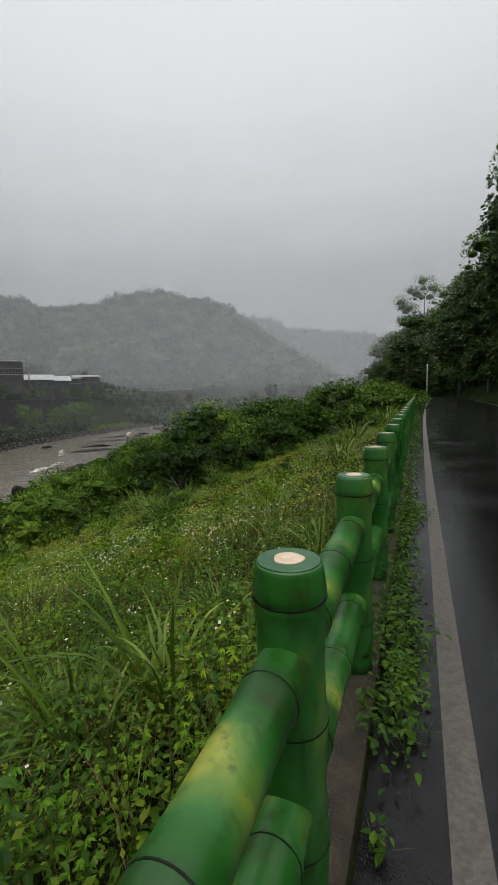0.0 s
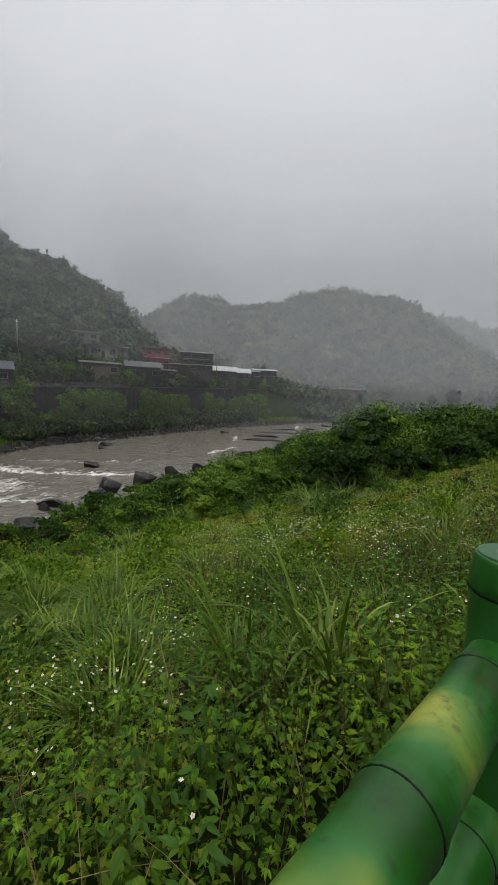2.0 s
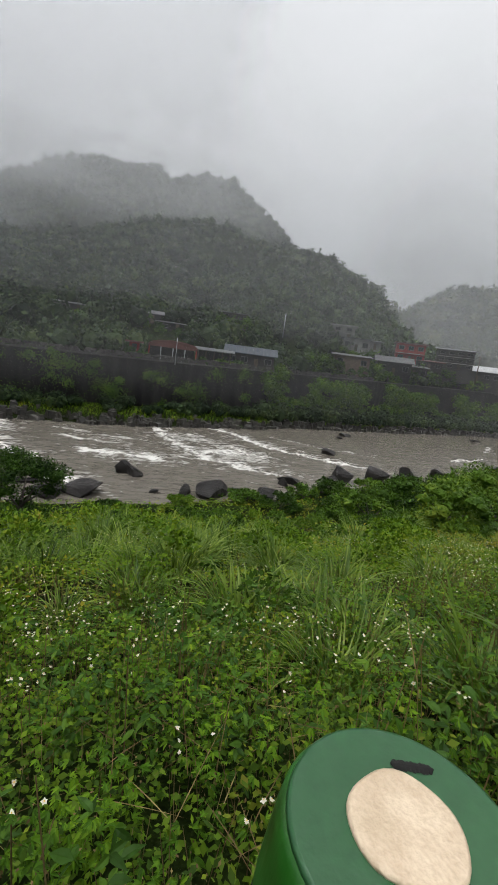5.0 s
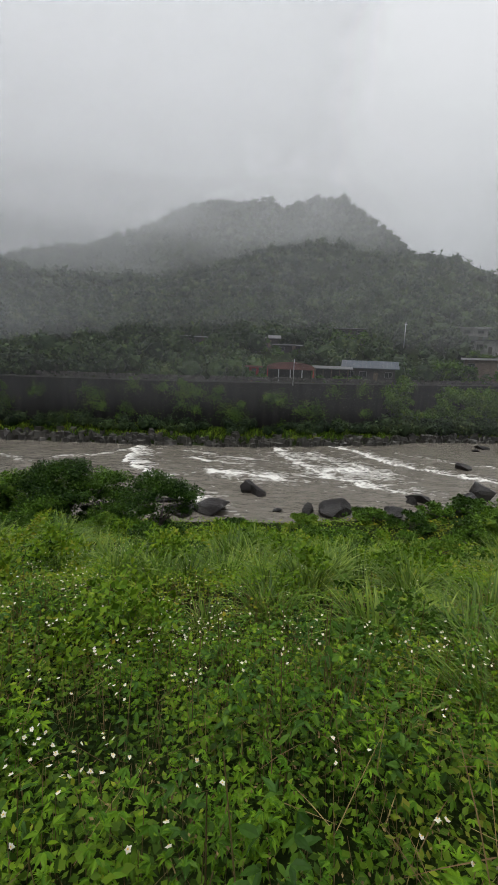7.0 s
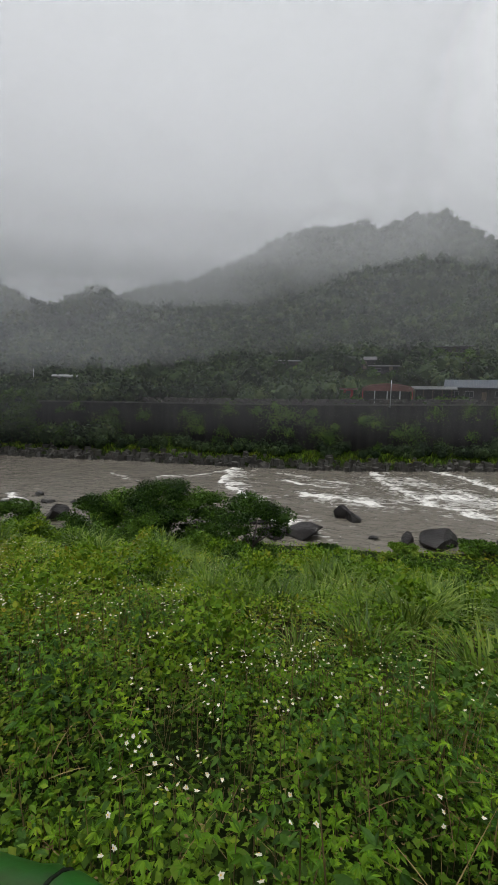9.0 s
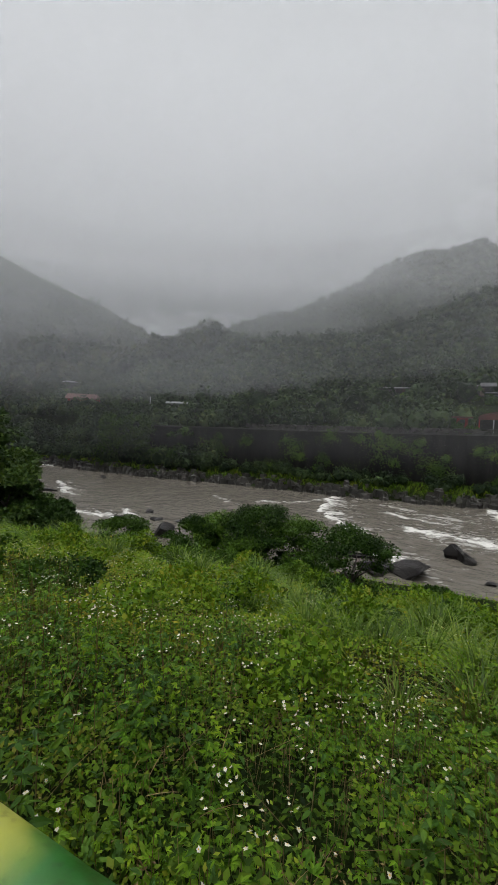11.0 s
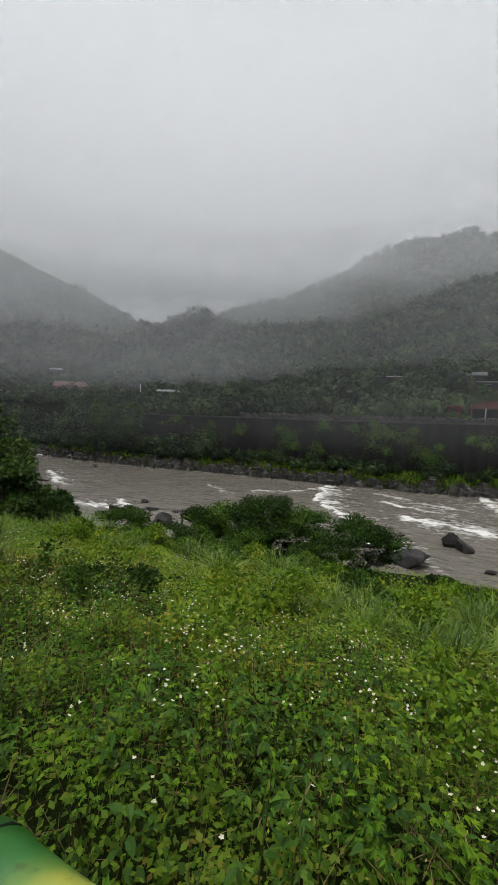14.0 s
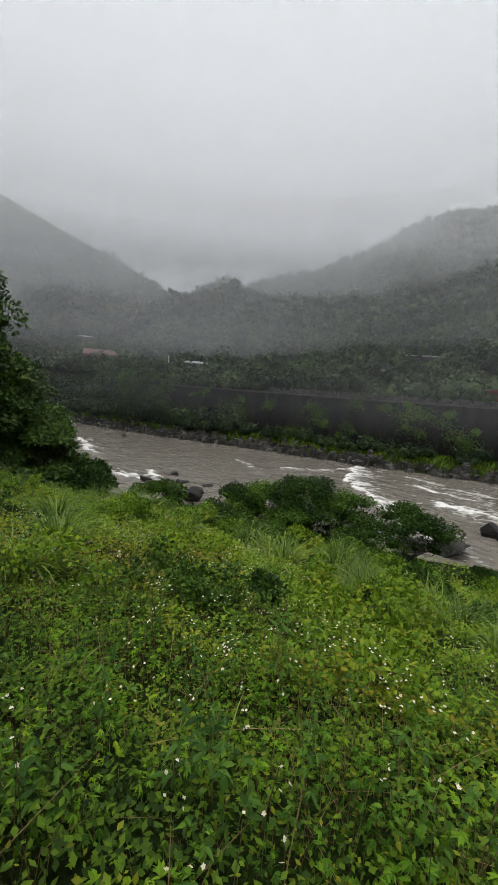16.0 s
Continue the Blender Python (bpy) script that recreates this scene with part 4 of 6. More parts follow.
def grass_clump_mesh(n, reach, rng, width=0.012, spread=0.16, steps=5):
    a = rng.uniform(0, 2 * np.pi, n)
    rr = spread * np.sqrt(rng.uniform(0, 1, n))
    base = np.stack([rr * np.cos(a), rr * np.sin(a), np.full(n, -0.05)], 1)
    head = a + rng.normal(0, 0.7, n)
    L = reach * rng.uniform(0.55, 1.1, n)
    return blade_arrays(base, head, L, np.full(n, width) * rng.uniform(0.7, 1.3, n), rng.uniform(1.15, 1.52, n), rng.uniform(0.35, 1.3, n), steps)


def make_clumps():
    rng = np.random.default_rng(21)
    kinds = []
    for k in range(4):
        v, f = grass_clump_mesh(150, 1.3, rng, 0.034, 0.22, 5)
        ob = mesh_of("grass_clump", v, f, M_GRASS)
        tagged(ob, "arching clump of tall green pampas grass on the slope", "grass clump", "pampas grass clumps")
        kinds.append(ob)
    places = [(-3.0, 1.5, 0.95), (-7.0, 0.8, 1.1), (-7.5, 1.6, 1.15), (-5.9, -1.4, 0.95), (-6.6, -2.2, 1.0), (-4.0, -0.9, 0.55), (-4.9, 4.2, 1.0), (-8.4, -3.8, 1.2), (-11.5, -8.4, 1.4), (-6.0, -2.6, 0.9), (-12.0, -0.5, 1.3), (-10.4, 18.0, 1.5), (-12.5, 27.0, 1.9), (-11.8, 13.9, 1.3), (-2.0, 1.05, 0.75), (-2.5, 1.5, 0.8), (-3.2, 0.7, 0.95), (-3.9, 1.6, 1.0), (-4.8, 2.6, 1.1), (-4.3, -0.2, 0.9), (-1.6, 1.75, 0.7), (-5.6, 0.4, 1.1), (-6.4, 2.2, 1.1), (-7.2, 1.0, 1.2), (-6.8, -0.9, 1.1),
              (-8.2, -0.3, 1.2), (-8.6, 1.6, 1.25), (-7.9, -3.1, 1.3), (-9.6, -3.9, 1.35), (-9.1, -5.0, 1.3), (-10.5, -5.6, 1.4), (-10.6, -7.6, 1.35), (-11.4, -4.4, 1.4), (-8.4, -2.2, 1.2), (-6.1, -1.9, 0.95), (-12.5, -6.6, 1.5),
              (-10.2, -2.4, 1.3), (-9.7, -0.9, 1.3), (-11.3, 0.6, 1.4), (-12.4, 2.6, 1.4), (-10.3, 3.4, 1.3), (-13.6, -1.0, 1.4), (-12.6, -9.8, 1.5), (-9.8, -10.6, 1.2), (-13.4, -12.6, 1.5), (-12.2, -15.2, 1.5), (-15, 5.4, 1.5), (-14.2, 8.4, 1.5),
              (-16.5, 12.4, 1.7), (-14.5, 20, 1.9), (-12.0, 24.6, 1.8), (-18.5, 26, 2.2), (-9.5, 14.6, 1.5), (-11.5, 17.0, 1.5), (-3.0, 9.4, 1.0), (-1.3, 3.2, 0.6), (-0.9, 4.4, 0.6), (-2.0, 13.5, 1.2), (-2.6, 21, 1.6), (-1.4, 26.5, 1.8), (-0.9, 2.6, 0.45),
              (-2.7, -7.6, 0.9), (-4.6, -9.4, 1.1), (-6.6, -12.2, 1.2), (-16.4, -17.5, 1.6), (-18.5, -21, 1.6), (-15.4, -20.5, 1.5), (-7.8, -15.8, 1.3)]
    for _ in range(95):
        x, y = float(rng.uniform(-17, -4.5)), float(rng.uniform(-13, 9))
        if fbm(np.array([x]), np.array([y]), 3.4, 6.0, 2)[0] > -0.1 and -x > 4.5 + 0.35 * abs(y + 2):
            places.append((x, y, float(rng.uniform(0.45, 0.8)) - 0.014 * x))
    # the view towards the round shrub stays open
    places = [p for p in places if not (math.hypot(p[0], p[1]) > 9 and 98 < math.degrees(math.atan2(-p[0], p[1])) < 113)]
    for x, y, s in places:
        s = s * 0.86 if y < 8 else s
        m = pose(x, y, float(land(x, y)), 0, 0, float(rng.uniform(0, 360)))
        ob = copy_thing(kinds[int(rng.integers(4))], m)
        ob.scale = (s, s, s * 0.95)
    for ob in kinds:
        bpy.data.objects.remove(ob)
    # a few plants with broad strap leaves close to the railing
    broad = mesh_of("strap_leaf_plant", *grass_clump_mesh(26, 0.95, rng, 0.034, 0.07, 7), M_GRASS)
    tagged(broad, "grass plant with broad arching strap leaves near the railing", "grass clump", "strap-leaf plants")
    for x, y, s in ((-1.1, 2.0, 1.0), (-0.9, 1.85, 0.85), (-1.6, 1.75, 0.9), (-1.2, 1.55, 0.8), (-1.5, 5.2, 0.85), (-0.55, 3.9, 0.75), (-0.5, 2.9, 0.6)):
        copy_thing(broad, pose(x, y, float(land(x, y)) + 0.05, 0, 0, float(rng.uniform(0, 360)))).scale = (s * 1.3, s * 1.3, s * 1.4)
    bpy.data.objects.remove(broad)
    # the thinner grass between the clumps
    pieces = []
    for n, x0, x1, y0, y1, l0, l1 in ((7000, -14, -2.2, -16, 10, 0.25, 0.6), (13000, -34, -11, -34, 42, 0.5, 1.2), (5000, -3.5, -0.15, -9, 12, 0.15, 0.45), (6000, -4.5, -0.15, 8, 34, 0.3, 0.8)):
        x, y = spots(n, x0, x1, y0, y1, rng)
        keep = (x > near_edge(y) + 1.2) & (fbm(x, y, 3.1, 9.0) + rng.normal(0, 0.3, n) > 0.12)
        x, y = x[keep], y[keep]
        base = np.stack([x, y, land(x, y) - 0.03], 1)
        L = rng.uniform(l0, l1, len(x))
        pieces.append(blade_arrays(base, rng.uniform(0, 6.28, len(x)), L, L * 0.03 + 0.003, rng.uniform(1.0, 1.5, len(x)), rng.uniform(0.2, 1.1, len(x)), 3))
    tagged(mesh_of("long_grass", *joined(pieces), M_GRASS), "long wet grass between the weeds", "grass", kind="stuff")


def make_creepers():
    """Runners that crawl over the kerb into the gutter."""
    rng = np.random.default_rng(41)
    pieces, spread = [], [(0.20, 2.55, 0.16, 0.45, 380), (0.24, 1.95, 0.10, 0.28, 200), (0.18, 3.4, 0.12, 0.5, 260), (0.16, 4.6, 0.14, 0.7, 300), (0.22, 5.3, 0.2, 0.35, 300), (0.12, 6.6, 0.15, 0.9, 360), (0.14, 8.6, 0.18, 1.2, 380), (0.16, 11.5, 0.2, 1.6, 420), (0.16, 15.5, 0.22, 2.4, 460),
                      (0.16, 21, 0.24, 3.2, 460), (0.15, 27, 0.26, 3.2, 400), (0.20, 1.28, 0.035, 0.05, 26), (0.14, -6.5, 0.12, 1.5, 300), (0.10, 1.75, 0.04, 0.1, 40)]
    for cx, cy, sx, sy, n in spread:
        n = int(n * (1.9 if 1.8 < cy < 6 else 1.0))
        x, y = rng.normal(cx, sx * 0.5, n), rng.normal(cy, sy * 0.6, n)
        x = np.clip(x, -0.12, 0.46)
        h = rng.uniform(0.01, 1, n) ** 1.5 * (0.17 if n > 30 else 0.10) * np.clip(1.25 - (x - cx) / 0.3, 0.3, 1.2)
        z = np.where(x < 0.12, 0.045, 0.0) + h
        az = rng.uniform(0, 6.28, n)
        pitch = rng.normal(0.1, 0.35, n)
        along = np.stack([np.cos(az) * np.cos(pitch), np.sin(az) * np.cos(pitch), np.sin(pitch)], 1)
        L = rng.uniform(0.018, 0.048, n) * (1 + 0.04 * max(cy, 0))
        pieces.append(leaf_arrays(np.stack([x, y, z], 1), along, np.array([0, 0, 1.0]) + rng.normal(0, 0.4, (n, 3)), L, L * rng.uniform(0.4, 0.6, n), 0.15, 0.2))
        m = max(n // 8, 3)
        a = rng.uniform(0, 6.28, m)
        pieces.append(blade_arrays(np.stack([rng.normal(cx, sx * 0.4, m), rng.normal(cy, sy * 0.5, m), np.full(m, 0.01)], 1), a, rng.uniform(0.1, 0.25, m), np.full(m, 0.004), rng.uniform(0.3, 1.2, m), rng.uniform(0.1, 0.6, m), 3))
    tagged(mesh_of("kerb_creepers", *joined(pieces), M_BROAD), "leafy runners creeping over the kerb into the gutter", "creepers", kind="stuff")


def make_mounds():
    """Low brambles that make the slope hummocky."""
    rng = np.random.default_rng(19)
    pieces, pale = [], []
    for k in range(150):
        x, y = -2.6 - 24 * rng.uniform(0, 1) ** 1.5, rng.uniform(-22, 24)
        if x < near_edge(y) + 2:
            continue
        w, h = rng.uniform(0.7, 1.9) * (1 - 0.012 * x), rng.uniform(0.35, 0.80) * (1 - 0.02 * x)
        (pieces if k % 3 else pale).append(crown_arrays(rng, int((900 if x > -15 else 500) * w), (x, y, float(land(x, y)) + 0.12), (w * 0.5, w * 0.5, h), 0.050 - 0.0052 * x, 6, False))
    tagged(mesh_of("brambles", *joined(pieces), M_HERB), "low green brambles in mounds on the slope", "brambles", kind="stuff")
    tagged(mesh_of("brambles", *joined(pale), M_SHRUB), "low dark green brambles in mounds on the slope", "brambles", kind="stuff")


make_weeds()
make_creepers()
make_flowers()
make_clumps()


# ---- shrubs and trees ----
def crown_arrays(rng, n, centre, radii, leaf, lumps=9, heart=True):
    """Leaves in many separate domed tufts with shaded gaps between, so that the outline is uneven."""
    radii = np.array(radii)
    lumps = int(lumps * 2.2)
    c = unit(rng.normal(0, 1, (lumps, 3))) * rng.uniform(0.30, 0.92, (lumps, 1)) ** 0.5
    c[:, 2] = np.where(c[:, 2] < -0.55, -c[:, 2], c[:, 2])
    c = c * radii
    rad = min(radii[0], radii[2] * 1.3) * rng.uniform(0.18, 0.42, lumps)
    w = rad**2
    k = rng.choice(lumps, n, p=w / w.sum())
    d = unit(rng.normal(0, 1, (n, 3)))
    d[:, 2] = np.where(d[:, 2] < -0.12, -d[:, 2], d[:, 2])
    deep = np.where(rng.uniform(0, 1, (n, 1)) < 0.14, 0.45, 1.0)
    p = c[k] + d * rad[k][:, None] * deep * rng.uniform(0.82, 1.12, (n, 1)) * np.array([1, 1, 0.72])
    along = unit(d * 0.6 + rng.normal(0, 0.6, (n, 3)) + np.array([0, 0, -0.25]))
    normal = unit(d + rng.normal(0, 0.28, (n, 3)) + np.array([0, 0, 0.3]))
    L = leaf * rng.uniform(0.5, 1.4, n)
    leaves = quad_leaf_arrays(np.asarray(centre) + p, along, normal, L, L * rng.uniform(0.42, 0.7, n))
    return joined([leaves, core_arrays(rng, np.asarray(centre) + c, rad[:, None] * np.array([0.58, 0.58, 0.40]))]) if heart else leaves


def limb(bm, a, b, r0, r1, sides=7):
    a, b = Vector(a), Vector(b)
    m = (b - a).to_track_quat("Z", "Y").to_matrix().to_4x4()
    ra = [bm.verts.new(a + m.to_3x3() @ Vector((r0 * math.cos(t), r0 * math.sin(t), 0))) for t in (6.2832 * k / sides for k in range(sides))]
    rb = [bm.verts.new(b + m.to_3x3() @ Vector((r1 * math.cos(t), r1 * math.sin(t), 0))) for t in (6.2832 * k / sides for k in range(sides))]
    for k in range(sides):
        bm.faces.new((ra[k], ra[(k + 1) % sides], rb[(k + 1) % sides], rb[k]))
    bm.faces.new(rb)


def make_bush(x, y, wide, tall, leaf, n, seed, material, name="shrub", label="", z=None, trunk=0.0, group=""):
    rng = np.random.default_rng(seed)
    base = new(name)
    base.location = (x, y, float(land(x, y)) - 0.1 if z is None else z)
    tagged(base, label, "tree" if name.endswith("tree") else "shrub", group)
    v, f = crown_arrays(rng, n, (0, 0, trunk + tall * 0.38), (wide * 0.5, wide * 0.5, tall * 0.5), leaf, 17 if tall > 4.5 else 12)
    mesh_of("crown", v, f, material, parent=base)
    bm = bmesh.new()
    top = trunk + tall * 0.35
    limb(bm, (0, 0, 0), (wide * 0.03, 0, top), 0.05 * tall ** 0.7, 0.03 * tall ** 0.7)
    for k in range(5):
        a = k * 1.257 + seed
        q = Vector((wide * 0.03, 0, top * (0.6 + 0.08 * k)))
        e = Vector((math.cos(a) * wide * 0.25, math.sin(a) * wide * 0.25, trunk + tall * rng.uniform(0.40, 0.58)))
        limb(bm, q, e, 0.026 * tall ** 0.7, 0.008 * tall ** 0.7, 5)
    part("trunk", bm, M_BARK, base)
    return base
make_mounds()
SHRUB_LABEL = "dense dark green shrub on the river bank"
SHRUBS = [(-25.2, -14.6, 4.4, 4.8), (-25.0, -12.2, 5.0, 5.8), (-24.6, -9.6, 4.4, 5.2), (-23.4, -16.8, 3.6, 3.0), (-22.6, -12.6, 3.2, 2.8), (-22.4, -5.6, 4.3, 4.4), (-21.2, -8.2, 2.8, 1.5), (-24, 12.5, 3.6, 1.6), (-22.5, 17.5, 3.6, 1.7), (-29.5, -1.5, 2.6, 1.2),
          (-22, 1.5, 2.4, 1.0), (-26, 5.5, 3.0, 1.4), (-20, 8.8, 2.8, 1.2), (-30, -19.5, 4.4, 2.6), (-22.5, -22, 4.0, 2.4), (-31.5, 3.2, 3.0, 1.2), (-16, -10.5, 2.0, 0.9)]
# the thicket downstream, lower towards the water
TOP_AZ, TOP_EL = [5, 10, 15, 21, 25, 30, 37, 43, 50, 57, 65, 75, 90], [-1.0, -0.4, 0.3, 0.8, 0.1, -3.9, -5.9, -8.2, -10.6, -13.2, -15.6, -17.6, -19.4]
trng = np.random.default_rng(77)
for gy in np.arange(8.0, 92.0, 4.1):
    for gx in np.arange(-66.0, -4.0, 4.3):
        x, y = gx + trng.uniform(-1.3, 1.3), gy + trng.uniform(-1.3, 1.3)
        edge = np.interp(y, [8, 14, 22, 25, 40, 61, 92], [-31, -28, -15.0, -10.6, -10.5, -13, -17])
        if near_edge(y) + 1.6 < x < edge and trng.uniform() < (0.9 if y < 60 else 0.6):
            r, az = math.hypot(x, y), math.degrees(math.atan2(-x, y))
            h = 1.45 + r * math.tan(math.radians(float(np.interp(az, TOP_AZ, TOP_EL)))) - float(land(x, y))
            h = min(max(h * trng.uniform(0.62, 1.16), 1.4), 8.5)
            SHRUBS.append((x, y, min(max(h * 1.25, 4.2), 7.0), h))
for k, (x, y, w, h) in enumerate(SHRUBS):
    d = math.hypot(x, y)
    make_bush(x, y, w, h, (0.055 + 0.0030 * d) if k < 17 else (0.08 + 0.0038 * d), int((650 + 50 * w * h) * (7.0 if k < 17 else 2.0)), 100 + k, M_SHRUB, "shrub", SHRUB_LABEL if h < 4.5 else "leafy green thicket tree beside the river", group="river bank shrubs")
for k, (x, y, w, h, t) in enumerate([(-15.8, -32.5, 8.5, 13.0, 0.6), (-14.6, -33.5, 7.5, 14.0, 1.5), (-21.5, -35.0, 6.5, 6.5, 0.4), (-18.6, -29.5, 5.0, 4.5, 0.2), (-16.5, -33.5, 8.0, 9.0, 0.5), (-20.2, -26.6, 3.0, 2.4, 0.1)]):
    make_bush(x, y, w, h, 0.34, 8000, 300 + k, M_DARKTREE, "bank_tree", "dark broad tree standing on the river bank", trunk=t)
# the shrubs at the end of the railing
for k, (x, y, w, h) in enumerate([(-2.2, 33, 4.5, 3.6), (-4.6, 36, 5, 4.0), (-0.8, 37.5, 4.0, 3.4), (-7.5, 41, 5, 4.2), (-3.0, 44, 6, 4.6), (-1.8, 28.6, 2.4, 1.8)]):
    make_bush(x, y, w, h, 0.26, 3000, 330 + k, M_SHRUB, "shrub", "green shrub overgrowing the end of the railing", z=-1.6, group="roadside shrubs")
# the wooded hillside above the road
for k, (x, y, w, h, t) in enumerate([(12, 40, 9, 12, 6), (14, 47, 10, 14, 8), (10.5, 52, 9, 12, 4), (12.5, 60, 11, 15, 8), (10, 68, 10, 13, 5), (9.5, 78, 10, 14, 5), (12.5, 84, 12, 16, 9), (7.5, 92, 10, 14, 5), (9, 101, 12, 18, 7),
                                      (5, 118, 12, 17, 6), (-1, 124, 12, 16, 4), (-7, 130, 11, 13, 2), (1, 134, 14, 20, 8), (9, 126, 13, 20, 8), (11, 34, 8, 10, 3), (17, 54, 12, 18, 10), (16, 70, 12, 18, 12), (10, 44, 5, 6, 0.5), (9.4, 58, 4, 5, 0.3), (9, 74, 6, 7, 0.3), (8.6, 88, 6, 7, 0.3), (9.6, 50, 6, 7, 0.3), (10, 66, 7, 8, 0.3), (8.8, 81, 7, 8, 0.3), (8.5, 96, 7, 9, 0.3), (7, 104, 8, 9, 0.3), (0, 121, 8, 9, 0.3), (-4, 123, 9, 11, 0.3), (5, 114, 7, 9, 0.3), (-10.5, 126, 8, 9, 0.3), (9.8, 38, 5, 6, 0.3), (13, 52, 9, 12, 2), (11, 75, 9, 12, 2), (12, 96, 11, 15, 3), (9, 113, 11, 16, 3), (-3, 118, 7, 7, 0.3), (10.5, 61, 9, 11, 5), (12, 45, 10, 14, 6), (15, 42, 9, 16, 9), (11.5, 30, 6, 8, 0.3), (9.2, 33, 4, 4, 0.2), (16.5, 48, 10, 19, 8), (13.5, 37, 7, 12, 4), (14, 44, 9, 13, 2), (12.5, 41, 6, 8, 1), (-9, 121, 7, 7, 0.5), (4, 110, 6, 6, 0.3), (11.6, 33.5, 6, 13, 6), (12.6, 36, 6.5, 15, 8), (14.0, 39, 7, 17, 10), (11.2, 38, 6, 11, 4), (10.6, 47, 6.5, 11, 5), (9.4, 56, 6.5, 11, 3), (-5.5, 121, 8, 10, 1), (9.2, 45, 7.5, 12, 9.5), (8.8, 46.5, 7, 11, 5), (8.6, 62, 9, 13, 4), (8.8, 80, 11, 15, 5), (-2.8, 108, 9, 13, 4), (9.0, 41, 6, 13, 8)]):
    make_bush(x, y, w, h, 0.40, 5200, 400 + k, M_DARKTREE, "roadside_tree", "tall dark green tree on the hillside above the road", trunk=t, group="hillside trees")


# ---- woods on the hills and the far bank ----
def make_woods(name, label, rng, n, sample, size, quads, leaf, material):
    x, y = sample(n)
    z = land(x, y)
    s = size * rng.uniform(0.45, 1.0, len(x)) * rng.uniform(1.0, 1.8, len(x))
    k = np.repeat(np.arange(len(x)), quads)
    d = unit(rng.normal(0, 1, (len(k), 3)))
    d[:, 2] = np.abs(d[:, 2]) * 1.1 - 0.15
    p = np.stack([x, y, z + s * 0.55], 1)[k] + d * s[k][:, None] * np.array([0.85, 0.85, 0.85]) * rng.uniform(0.75, 1.1, (len(k), 1))
    along = unit(rng.normal(0, 0.8, (len(k), 3)) + np.array([0, 0, -0.2]))
    normal = unit(d + rng.normal(0, 0.2, (len(k), 3)) + np.array([0, 0, 0.1]))
    L = leaf * s[k] / size * rng.uniform(0.6, 1.4, len(k))
    core = core_arrays(rng, np.stack([x, y, z + s * 0.5], 1), s[:, None] * np.array([0.66, 0.66, 0.66]))
    v, f = joined([quad_leaf_arrays(p, along, normal, L, L * 0.7), core])
    return tagged(mesh_of(name, v, f, material), label, "woods", kind="stuff")


def polar(n, rng, a0, a1, r0, r1):
    az = np.radians(rng.uniform(a0, a1, n))
    r = np.sqrt(rng.uniform(r0 * r0, r1 * r1, n))
    return -r * np.sin(az), r * np.cos(az)


wr = np.random.default_rng(33)


def behind_wall(n):
    x, y = polar(n, wr, 36, 152, 80, 180)
    keep = (x < wall_line(y) - 5) & (y < 148)
    for hx, hy, hw in ((-89.6, 5.5, 7), (-88.4, -2, 2.5), (-95.5, 15, 5), (-100.5, 24.4, 7), (-126.4, -19.2, 7), (-121.8, 1.4, 3), (-117.7, 6.2, 4), (-122.8, 41.8, 3), (-134, 62.8, 5), (-124.5, 63.4, 5), (-115, 58, 5), (-111.5, 69.5, 6), (-115, 79, 5), (-123, 82, 6), (-118.5, 86.3, 5), (-124, 99.5, 8), (-128, 113, 9), (-133, 127, 8), (-136, 140, 10), (-95.8, -72.4, 3)):
        d = math.hypot(hx, hy)
        along, across = (x * hx + y * hy) / d, (x * hy - y * hx) / d
        keep &= ~((np.abs(across) < hw * 0.8) & (along < d + 3) & (along > d - 11))
    return x[keep], y[keep]


make_woods("hill_woods", "misty green woods on the steep hill", wr, 8200, lambda n: polar(n, wr, 52, 152, 135, 345), 2.3, 22, 1.0, M_FARTREE)
make_woods("hill_woods", "misty grey-green woods on the middle hill", wr, 3000, lambda n: polar(n, wr, 4, 62, 300, 550), 6.0, 28, 2.6, M_BACKTREE)
make_woods("hill_woods", "pale misty woods on the farthest hill", wr, 1800, lambda n: polar(n, wr, -12, 36, 620, 970), 10.0, 20, 6.0, M_BACKTREE)
make_woods("hill_woods", "woods on the cloud-covered hill upstream", wr, 1500, lambda n: polar(n, wr, 122, 165, 195, 430), 5.0, 24, 2.6, M_BACKTREE)
make_woods("valley_trees", "hazy trees on the valley floor downstream", wr, 700, lambda n: polar(n, wr, 3, 42, 205, 276), 3.6, 40, 1.5, M_FARTREE)
make_woods("terrace_trees", "green trees and gardens above the retaining wall", wr, 1900, behind_wall, 2.7, 60, 0.75, M_FARTREE)


def bank_strip(y0, y1, x0, x1):
    def sample(n):
        y = wr.uniform(y0, y1, n)
        return far_edge(y) - x0 - wr.uniform(0, 1, n) * (x1 - x0), y

    return sample


make_woods("far_bank_bushes", "bushes on the far bank below the retaining wall", wr, 120, bank_strip(-50, 40, 4.5, 8.5), 1.2, 110, 0.28, M_FARTREE)
make_woods("far_bank_bushes", "tall bushes hiding the wall downstream", wr, 900, bank_strip(26, 125, 3.0, 9), 1.8, 60, 0.5, M_FARTREE)
make_woods("far_bank_bushes", "tall bushes hiding the bank upstream", wr, 520, bank_strip(-140, -46, 3.5, 24), 2.0, 90, 0.5, M_FARTREE)


